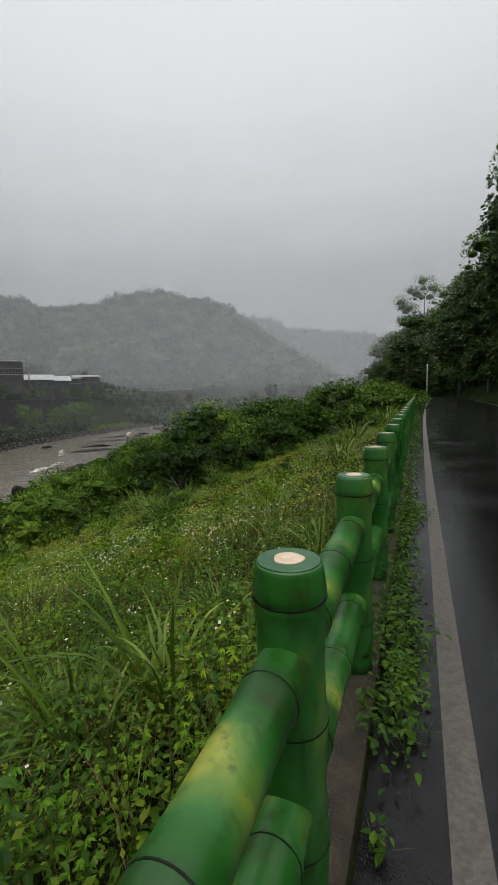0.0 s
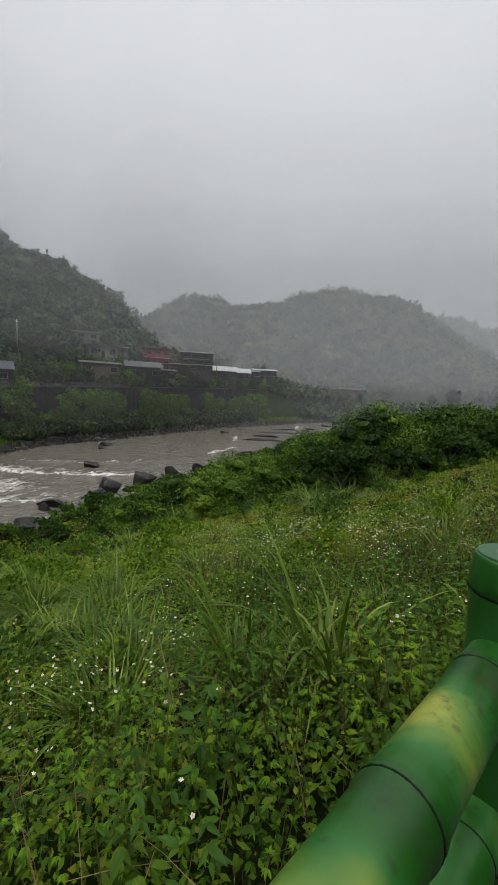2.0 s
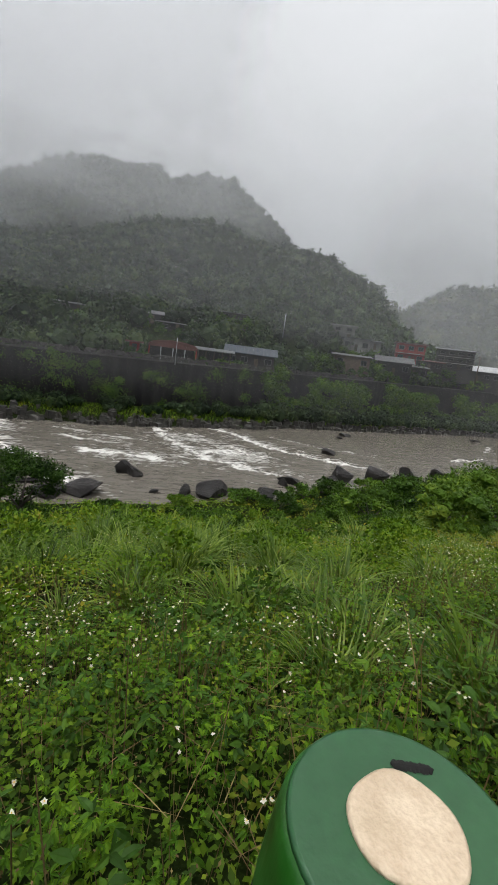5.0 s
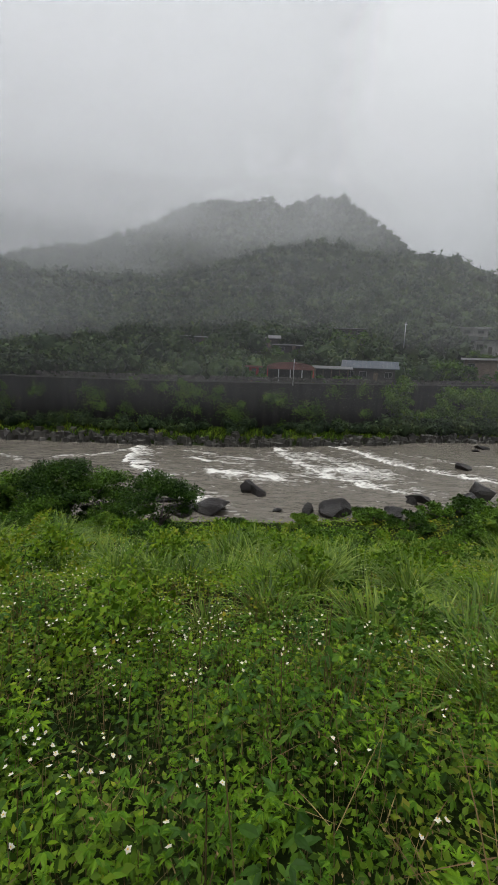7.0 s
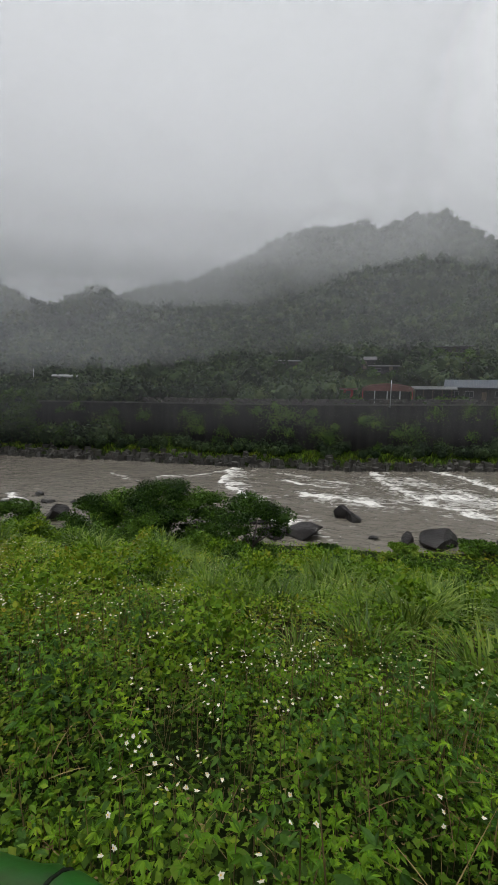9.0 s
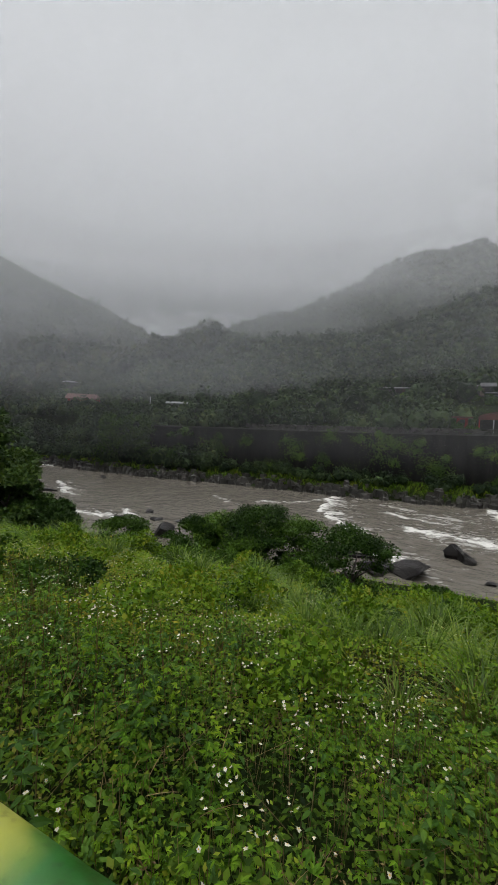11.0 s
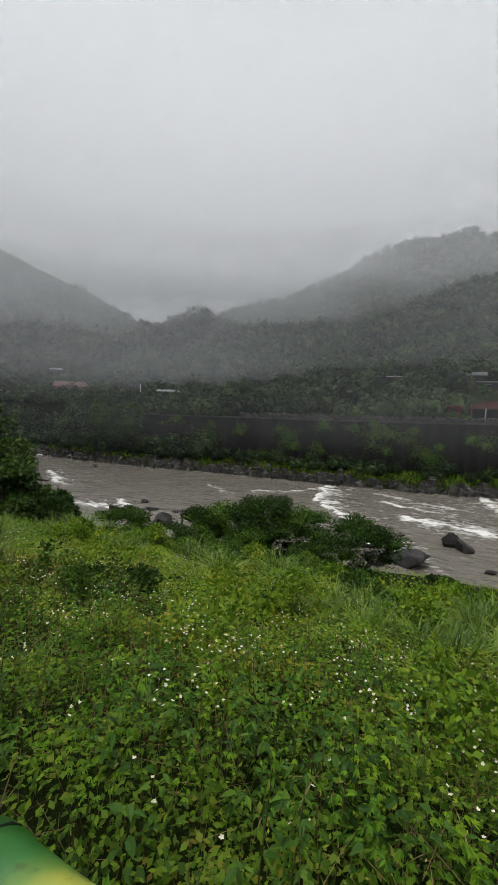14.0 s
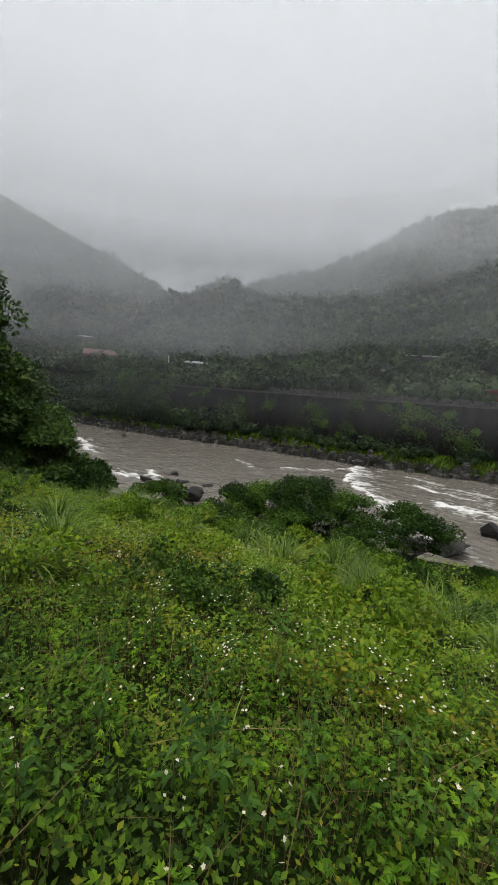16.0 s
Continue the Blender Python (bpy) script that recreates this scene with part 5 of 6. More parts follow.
def wall_creepers():
    """Tufts of green that hang on the face of the retaining wall."""
    cy = np.array([-52, -47, -41, -36, -31, -24, -21, -15, -12, -7, -4, 1, 4, 9.5, 11, 16, 22, 27, 30, 34, 38, 43, 47, 53, 58, 64, 70, 77])
    cy = np.concatenate([cy, wr.uniform(-54, 30, 26)])
    cz = wr.uniform(-8.5, -0.3, len(cy))
    big = wr.uniform(0.3, 1.25, len(cy))
    z0 = cz * 1.0
    k = np.repeat(np.arange(len(cy)), 260)
    y = cy[k] + wr.normal(0, 1, len(k)) * big[k]
    z = cz[k] + wr.normal(0, 0.75, len(k)) * big[k] - 0.25 * np.abs(y - cy[k]) + 0.5 * fbm(y, z0[k], 0.6, 2.0, 2)
    x = wall_line(y) + wr.uniform(0.05, 0.45, len(k))
    along = np.stack([wr.uniform(0.1, 0.8, len(k)), wr.normal(0, 0.6, len(k)), wr.normal(-0.4, 0.4, len(k))], 1)
    v, f = quad_leaf_arrays(np.stack([x, y, z], 1), along, np.array([0.8, 0, 0.7]) + wr.normal(0, 0.3, (len(k), 3)), wr.uniform(0.16, 0.42, len(k)), wr.uniform(0.10, 0.26, len(k)))
    tagged(mesh_of("wall_creepers", v, f, M_SHRUB), "green creepers hanging on the retaining wall", "creepers", kind="stuff")


wall_creepers()


def hanging_woods(y0, y1, n, label):
    """Trees and vines that climb the wall and spill over its coping."""
    y = wr.uniform(y0, y1, n)
    x = wall_line(y) + wr.uniform(0.2, 4.0, n)
    low = np.interp(x - wall_line(y), [0, 4], [-2.0, -7.0])
    z = wr.uniform(-10, 1.5, n) * 0.65 + low * 0.35 + np.where(y < 62, 1.2, 0.3) + 1.6 * fbm(y, y * 0.3, 7, 2.0, 2)
    keep = (fbm(y, y * 0.2, 5.0, 4.0, 2) > -0.45) | (z < -6)
    x, y, z = x[keep], y[keep], z[keep]
    s = wr.uniform(0.8, 1.9, len(x))
    k = np.repeat(np.arange(len(x)), 85)
    d = unit(wr.normal(0, 1, (len(k), 3)))
    d[:, 2] = np.abs(d[:, 2]) - 0.25
    p = np.stack([x, y, z], 1)[k] + d * s[k][:, None] * wr.uniform(0.75, 1.1, (len(k), 1))
    L = wr.uniform(0.25, 0.6, len(k))
    v, f = quad_leaf_arrays(p, unit(wr.normal(0, 0.8, (len(k), 3)) + np.array([0, 0, -0.3])), unit(d + wr.normal(0, 0.2, (len(k), 3))), L, L * 0.7)
    tagged(mesh_of("wall_bushes", v, f, M_SHRUB), label, "bushes", kind="stuff")


hanging_woods(27, 136, 900, "dark bushes and vines hiding the retaining wall downstream")
hanging_woods(-76, -54, 150, "dark bushes hiding the upstream end of the wall")


def far_bank_grass():
    y = wr.uniform(-110, 160, 15000)
    x = far_edge(y) - 1.6 - wr.uniform(0, 6.4, len(y))
    L = wr.uniform(0.5, 1.5, len(y))
    v, f = blade_arrays(np.stack([x, y, land(x, y) - 0.05], 1), wr.uniform(0, 6.28, len(y)), L, L * 0.10, wr.uniform(0.9, 1.5, len(y)), wr.uniform(0.3, 1.0, len(y)), 3)
    tagged(mesh_of("bank_grass", v, f, M_HERB), "yellow-green grass along the foot of the far bank", "grass", kind="stuff")


far_bank_grass()


# ---- mist ----
def mist_material(name, size, seed, layers=1):
    """A thin veil of mist: an even haze, and cloud broken up by noise where it thickens."""
    mat = bpy.data.materials.new(name)
    N, L, P = nodes_of(mat)
    N.remove(P)
    g = N.new("ShaderNodeNewGeometry")
    mp = N.new("ShaderNodeMapping")
    mp.inputs["Location"].default_value = (seed * 31.0, seed * 17.0, seed)
    mp.inputs["Scale"].default_value = (1 / size, 1 / size, 1.5 / size)
    L.new(g.outputs["Position"], mp.inputs[0])
    n = N.new("ShaderNodeTexNoise")
    n.inputs["Scale"].default_value, n.inputs["Detail"].default_value, n.inputs["Roughness"].default_value = 1.0, 4, 0.48
    L.new(mp.outputs[0], n.inputs["Vector"])
    haze, cloud = N.new("ShaderNodeAttribute"), N.new("ShaderNodeAttribute")
    haze.attribute_name, cloud.attribute_name = "haze", "cloud"

    def math_node(op, a, b):
        m = N.new("ShaderNodeMath")
        m.operation = op
        for k, v in enumerate((a, b)):
            if isinstance(v, float):
                m.inputs[k].default_value = v
            else:
                L.new(v, m.inputs[k])
        return m.outputs[0]

    lump = math_node("MULTIPLY", math_node("SUBTRACT", n.outputs["Fac"], 0.5), 1.1)
    m = N.new("ShaderNodeMapRange")
    m.interpolation_type = "SMOOTHSTEP"
    L.new(math_node("ADD", cloud.outputs["Fac"], math_node("MULTIPLY", lump, math_node("MINIMUM", math_node("MULTIPLY", cloud.outputs["Fac"], 3.0), 1.0))), m.inputs["Value"])
    thin = math_node("MULTIPLY", haze.outputs["Fac"], math_node("ADD", lump, 1.0))
    clear = math_node("MULTIPLY", math_node("SUBTRACT", 1.0, thin), math_node("SUBTRACT", 1.0, m.outputs[0]))
    alpha = math_node("SUBTRACT", 1.0, math_node("POWER", math_node("MAXIMUM", clear, 0.0), 1.0 / layers))
    if layers > 1:
        alpha = math_node("MINIMUM", alpha, 0.235)
    fade = N.new("ShaderNodeAttribute")
    fade.attribute_name = "fade"
    d, t, half, tr, out = (N.new("ShaderNodeBsdfDiffuse"), N.new("ShaderNodeBsdfTranslucent"), N.new("ShaderNodeMixShader"), N.new("ShaderNodeBsdfTransparent"), N.new("ShaderNodeMixShader"))
    d.inputs["Color"].default_value = t.inputs["Color"].default_value = (0.905, 0.923, 0.955, 1)
    half.inputs[0].default_value = 0.5
    L.new(d.outputs[0], half.inputs[1])
    L.new(t.outputs[0], half.inputs[2])
    L.new(math_node("MULTIPLY", alpha, fade.outputs["Fac"]), out.inputs[0])
    L.new(tr.outputs[0], out.inputs[1])
    L.new(half.outputs[0], out.inputs[2])
    L.new(out.outputs[0], N["Material Output"].inputs["Surface"])
    return mat


def step(a):
    a = np.clip(a, 0, 1)
    return a * a * (3 - 2 * a)


def make_mist(r, e0, e1, bearings, haze, cloud, material):
    """A tall curtain of mist at the distance r, which leans over with height; haze and cloud give its thickness by bearing and elevation."""
    na, nz = 104, 52
    A, E = np.meshgrid(np.linspace(*bearings, na), np.linspace(e0, 74, nz), indexing="ij")
    r = (np.interp(A, *r) if isinstance(r, tuple) else r) * np.interp(E, [2, 16, 22, 30, 40, 50, 62, 75], [1.03, 1.0, 0.93, 0.80, 0.62, 0.48, 0.33, 0.2])
    X, Y, Z = -r * np.sin(np.radians(A)), r * np.cos(np.radians(A)), 1.4 + r * np.tan(np.radians(E))
    i, j = np.meshgrid(np.arange(na - 1), np.arange(nz - 1), indexing="ij")
    a = i * nz + j
    f = np.stack([a, a + nz, a + nz + 1, a + 1], -1).reshape(-1, 4)
    ob = mesh_of("mist_bank", np.stack([X, Y, Z], -1).reshape(-1, 3), f, material, True)
    fade = step((A - bearings[0]) / 12) * step((bearings[1] - A) / 14) * step((E - e0) / 5) * (np.clip((e1 - E) / (e1 - 13), 0, 1) ** 1.2 if e1 < 50 else step((e1 - E) / 30))
    for name, value in (("haze", haze(A, E)), ("cloud", cloud(A, E)), ("fade", fade)):
        at = ob.data.attributes.new(name, "FLOAT", "POINT")
        at.data.foreach_set("value", np.broadcast_to(value, A.shape).astype(np.float32).ravel())
    return tagged(ob, "thin grey bank of drifting mist before the hills", "mist", kind="stuff")


def hill_cloud(A, E):
    """Low cloud that hangs over the steep hill and thickens upwards until it swallows the slopes behind."""
    half = np.interp(A, [60, 74, 82, 90, 97, 106, 115, 132], [44, 36, 26.0, 22.0, 19.2, 16.8, 15.0, 12.0])
    return np.clip(0.5 + 0.040 * (E - half), 0, 1) * step((A - 58) / 36)


def bank_distance():
    """How far the far waterline lies at each bearing."""
    bearings, out = np.arange(-60.0, 216.0, 3.0), []
    for a in np.radians(bearings):
        q = next((d for d in np.arange(40.0, 180.0, 1.0) if -d * math.sin(a) < float(far_edge(d * math.cos(a))) + 4.0), 180.0)
        out.append(q)
    out = np.convolve(np.pad(out, 2, mode="edge"), np.ones(5) / 5, "valid")
    return bearings, np.minimum(out, 122.0)


def no_cloud(A, E):
    return 0.0 * E


river_mist, near_mist, mid_mist, far_mist, cloud_mist = mist_material("mist_river", 30, 7, 1), mist_material("mist_near", 46, 1, 2), mist_material("mist_mid", 120, 3, 2), mist_material("mist_far", 220, 4, 2), mist_material("mist_cloud", 70, 2, 4)
make_mist(bank_distance(), -7, 36, (-40, 190), lambda A, E: 0.085 + 0.07 * step((50 - A) / 20) + 0.0 * E, no_cloud, river_mist)
for k in range(2):
    make_mist(129 + 2 * k, 0.0, 40, (46, 215), lambda A, E: 0.11 + 0.27 * step((E - 3) / 18) + 0.30 * step((A - 98) / 34), no_cloud, near_mist)
    make_mist(286 + 4 * k, -3, 42, (-70, 68), lambda A, E: 0.38 + 0.10 * step(E / 14), no_cloud, mid_mist)
    make_mist(602 + 6 * k, -2, 36, (-70, 68), lambda A, E: 0.42 + 0.0 * E, no_cloud, far_mist)
for k in range(4):
    make_mist(252 + 2 * k, 1.0, 72, (68, 235), lambda A, E: (0.10 + 0.22 * step((E - 7) / 11)) * step((38 - E) / 20), hill_cloud, cloud_mist)

# ---- rocks ----
def make_rock(x, y, wide, tall, seed, z=WATER, turn=0.0, long=1.0):
    rng = np.random.default_rng(seed)
    bm = bmesh.new()
    bmesh.ops.create_icosphere(bm, subdivisions=3, radius=0.5)
    cuts = [(Vector(unit(rng.normal(0, 1, 3))), rng.uniform(0.16, 0.36)) for _ in range(15)]
    for v in bm.verts:
        p = v.co.copy()
        for nrm, d in cuts:
            over = p.dot(nrm) - d
            if over > 0:
                p -= nrm * over * 0.97
        p *= 1 + 0.10 * noise.noise(p * 3.1 + Vector((seed, 0, 0))) + 0.08 * noise.noise(p * 9 + Vector((0, seed, 0)))
        v.co = (p.x * wide * 1.15, p.y * wide * 1.15 * long, (p.z + 0.18) * tall * 1.35)
    for f in bm.faces:
        f.smooth = False
    ob = part("boulder", bm, M_STONE)
    ob.matrix_world = pose(x, y, z, 0, 0, turn)
    return tagged(ob, "dark wet boulder standing in the brown river" if tall > 1.3 else "low dark rock slab at the water's edge", "boulder", "river boulders")


ROCKS = [(-46.0, 24.0, 4.2, 3.1), (-43.6, 22.3, 2.6, 1.5), (-46.6, 29.6, 3.6, 2.6), (-45.2, 31.0, 2.2, 1.4), (-48.6, 35.6, 2.8, 1.9), (-50.0, 42.0, 3.2, 1.8), (-55.2, 56.5, 4.6, 2.3), (-58.9, 68.4, 2.6, 1.2), (-62.0, 30.0, 4.6, 1.0), (-43.1, 16.8, 2.4, 1.1), (-42.0, 15.6, 1.5, 0.9),
         (-43.6, -1.0, 2.8, 2.2), (-42.6, -0.1, 2.4, 1.5), (-38.0, 6.6, 4.2, 1.8), (-36.8, 9.6, 3.4, 1.7), (-37.3, 4.4, 2.2, 1.2), (-36.4, -4.6, 4.0, 1.6), (-35.4, -6.6, 3.0, 1.5), (-37.7, 1.7, 1.1, 0.5), (-37.4, 12.2, 2.4, 1.2), (-40.4, 19.4, 2.0, 1.1),
         (-36.6, -35.8, 2.4, 0.9), (-34.1, -27.6, 3.0, 1.6), (-35.6, -35.0, 1.4, 0.7), (-38.9, -33.0, 1.7, 0.5), (-59.4, -63.0, 2.0, 0.8), (-33.4, -41.8, 1.6, 0.8), (-46.9, -23.6, 1.8, 0.9), (-40.0, -30.0, 1.3, 0.4), (-41.5, -36.0, 1.6, 0.5),
         (-95.0, 88.0, 3.0, 1.2), (-83.0, 43.0, 3.0, 1.3), (-79.5, 40.5, 1.6, 0.8), (-72.0, 97.0, 3.6, 1.0), (-79.0, 104.0, 3.0, 0.9), (-68.0, 84.0, 2.6, 1.1), (-92.0, 128.0, 4.0, 1.3), (-100.0, 150.0, 5.0, 1.4), (-97.0, 168.0, 5.0, 1.2), (-88.0, 120.0, 3.0, 1.0)]
for k, (x, y, w, h) in enumerate(ROCKS):
    make_rock(x, y, w, h, 900 + k, turn=37.0 * k, long=0.8 + 0.09 * (k % 5))
# long ledges that break the stream
for k, (x, y, w, t, lg) in enumerate([(-38.5, -10.5, 1.8, 20, 5.5), (-40.5, -15.5, 1.6, 28, 4.5), (-75, 84, 1.6, -42, 8.0), (-88, 104, 1.6, -35, 9.0), (-82, 92, 2.0, -60, 6.0), (-44, -58, 1.0, 30, 5.0), (-95, 118, 1.6, -30, 8.0)]):
    make_rock(x, y, w, 0.9, 960 + k, z=WATER - 0.1, turn=t, long=lg)


def make_riprap():
    """Broken stone along the waterline of the far bank."""
    rng = np.random.default_rng(3)
    base = np.array([[-1, -1, -1], [1, -1, -1], [1, 1, -1], [-1, 1, -1], [-0.7, -0.6, 1], [0.6, -0.7, 1], [0.7, 0.6, 0.9], [-0.6, 0.7, 1.0]])
    quads = np.array([[0, 3, 2, 1], [4, 5, 6, 7], [0, 1, 5, 4], [1, 2, 6, 5], [2, 3, 7, 6], [3, 0, 4, 7]])
    n = 3200
    y = rng.uniform(-95, 200, n)
    x = far_edge(y) + 0.9 - np.abs(rng.normal(0, 1.7, n)) + 0.7 * fbm(y, y * 0.3, 5.0, 2.0, 3)
    s = rng.uniform(0.12, 0.80, (n, 1, 1)) ** 1.7 * rng.uniform(0.6, 1.3, (n, 1, 3))
    v = (base[None] + rng.normal(0, 0.22, (n, 8, 3))) * s
    a = rng.uniform(0, 6.28, n)
    c, sn = np.cos(a)[:, None], np.sin(a)[:, None]
    v = np.stack([v[..., 0] * c - v[..., 1] * sn, v[..., 0] * sn + v[..., 1] * c, v[..., 2]], -1)
    v += np.stack([x, y, np.maximum(land(x, y), WATER - 0.1) + 0.15], 1)[:, None]
    f = np.arange(n)[:, None, None] * 8 + quads
    tagged(mesh_of("bank_stones", v.reshape(-1, 3), f.reshape(-1, 4), M_RIPRAP), "broken grey stones lining the far waterline", "bank stones", kind="stuff")


make_riprap()

# ---- village ----
M_PLASTER = surface("old_plaster", (0.24, 0.235, 0.225), (0.48, 0.47, 0.45), 0.7, 0.85, 0.2, 8, per="object", stain=(0.18, 0.175, 0.165))
M_GREYWALL = surface("grey_render", (0.018, 0.018, 0.018), (0.058, 0.057, 0.055), 0.7, 0.85, 0.2, 8, per="object")
M_TIMBER = surface("dark_boards", (0.06, 0.045, 0.035), (0.14, 0.11, 0.085), 1.2, 0.8, 0.2, 12, per="object")
M_REDWALL = surface("red_painted_wall", (0.22, 0.020, 0.020), (0.36, 0.036, 0.034), 0.8, 0.7, 0.2, 8)
M_ZINC = surface("zinc_roof", (0.085, 0.088, 0.092), (0.19, 0.195, 0.20), 0.5, 0.45, 0.2, 6, metal=0.3, per="object")
M_DARKROOF = surface("dark_sheet_roof", (0.055, 0.055, 0.06), (0.13, 0.13, 0.135), 0.6, 0.55, 0.2, 6, per="object")
M_BLUEROOF = surface("blue_sheet_roof", (0.026, 0.036, 0.050), (0.055, 0.072, 0.095), 0.6, 0.45, 0.2, 6)
M_REDROOF = surface("red_sheet_roof", (0.085, 0.030, 0.026), (0.17, 0.062, 0.052), 0.6, 0.55, 0.2, 6)
M_WHITEROOF = surface("pale_sheet_roof", (0.28, 0.29, 0.30), (0.46, 0.47, 0.48), 0.6, 0.4, 0.2, 6)
M_GLASS = surface("dark_window_glass", (0.015, 0.018, 0.02), (0.045, 0.05, 0.055), 2.0, 0.12, 0.0)
M_FRAME = surface("window_frame_paint", (0.14, 0.14, 0.14), (0.26, 0.26, 0.25), 4, 0.6, 0.0)
M_STEEL = surface("galvanised_steel", (0.35, 0.36, 0.37), (0.5, 0.51, 0.52), 5, 0.4, 0.1, 40, metal=0.6)


def box(bm, x0, x1, y0, y1, z0, z1):
    m = Matrix.Translation(((x0 + x1) / 2, (y0 + y1) / 2, (z0 + z1) / 2)) @ Matrix.Diagonal((x1 - x0, y1 - y0, z1 - z0, 1))
    bmesh.ops.create_cube(bm, size=1.0, matrix=m)
    return bm


def make_window(parent, x, y, z, w, h):
    frame_ = part("window", box(bmesh.new(), x - 0.02, x + 0.06, y - w / 2 - 0.08, y + w / 2 + 0.08, z - 0.08, z + h + 0.08), M_FRAME, parent)
    part("pane", box(bmesh.new(), x + 0.062, x + 0.075, y - w / 2, y - 0.03, z, z + h), M_GLASS, frame_)
    part("pane", box(bmesh.new(), x + 0.062, x + 0.075, y + 0.03, y + w / 2, z, z + h), M_GLASS, frame_)


def roof_mesh(kind, w, d, h, over=0.8):
    """Roofs with thickness: gable along y, one slope, or flat with a rim."""
    bm = bmesh.new()
    X, Y, t = d / 2 + over, w / 2 + over, 0.14
    if kind == "gable":
        prof = [(X, h - 0.1), (0, h + 0.24 * d), (-X, h - 0.1)]
    elif kind == "shed":
        prof = [(X, h - 0.05), (-X, h + 0.14 * d)]
    elif kind == "arch":
        prof = [(X * math.cos(a), h + 0.26 * d * math.sin(a) - 0.2) for a in (math.pi * k / 10 for k in range(11))]
    else:
        prof = [(X, h), (-X, h)]
        t = 0.3
    cols = [(-Y, 0.0)]
    if kind in ("gable", "shed"):
        for k in range(int((2 * Y - 0.3) / 0.9) + 1):
            cols += [(-Y + 0.1 + k * 0.9, 0.0), (-Y + 0.16 + k * 0.9, 0.07), (-Y + 0.22 + k * 0.9, 0.0)]
    cols.append((Y, 0.0))
    low = [[bm.verts.new((px, s * Y, pz)) for px, pz in prof] for s in (-1, 1)]
    up = [[bm.verts.new((px, yy, pz + t + rise)) for px, pz in prof] for yy, rise in cols]
    n = len(prof)
    for k in range(n - 1):
        bm.faces.new((low[0][k], low[1][k], low[1][k + 1], low[0][k + 1]))
        for ua, ub in zip(up, up[1:]):
            bm.faces.new((ua[k], ua[k + 1], ub[k + 1], ub[k]))
        for a, b in ((low[0], up[0]), (low[1], up[-1])):
            bm.faces.new((a[k], a[k + 1], b[k + 1], b[k]))
    for k in (0, n - 1):
        bm.faces.new([low[0][k]] + [u[k] for u in up] + [low[1][k]])
    bmesh.ops.recalc_face_normals(bm, faces=bm.faces)
    return bm


HOUSES = []


def make_house(x, y, z, w, d, h, turn, wall, roof, kind, storeys=1, label="", name="house", open_front=False):
    base = new(name)
    base.matrix_world = pose(x, y, z, 0, 0, turn)
    tagged(base, label, "house" if name == "house" else "shed", "village houses")
    if open_front:
        for k in range(5):
            py = -w / 2 + 0.2 + k * (w - 0.4) / 4
            part("post", box(bmesh.new(), d / 2 - 0.2, d / 2, py - 0.1, py + 0.1, -2.5, h), wall, base)
        part("wall", box(bmesh.new(), -d / 2, -d / 2 + 0.2, -w / 2, w / 2, -2.5, h), M_GREYWALL, base)
        part("wall", box(bmesh.new(), -d / 2 + 0.2, d / 2 - 0.3, -w / 2, -w / 2 + 0.2, -2.5, h), M_GREYWALL, base)
    else:
        part("wall", box(bmesh.new(), -d / 2, d / 2, -w / 2, w / 2, -4.0, h), wall, base)
        step = h / storeys
        for s in range(storeys):
            n = max(int(w / 2.6), 1)
            for k in range(n):
                py = -w / 2 + (k + 0.5) * w / n
                if s == 0 and k == n // 2:
                    part("door", box(bmesh.new(), d / 2 - 0.02, d / 2 + 0.05, py - 0.45, py + 0.45, 0.05, 2.05), M_TIMBER, base, "dark boarded door")
                else:
                    make_window(base, d / 2, py, s * step + 0.35 * step, min(1.5, w / n * 0.6), step * 0.38)
            if s:
                part("balcony", box(bmesh.new(), d / 2, d / 2 + 0.9, -w / 2, w / 2, s * step - 0.15, s * step), M_PLASTER, base)
    part("roof", roof_mesh(kind, w, d, h), roof, base)
    HOUSES.append((x, y, z, w))
    return base


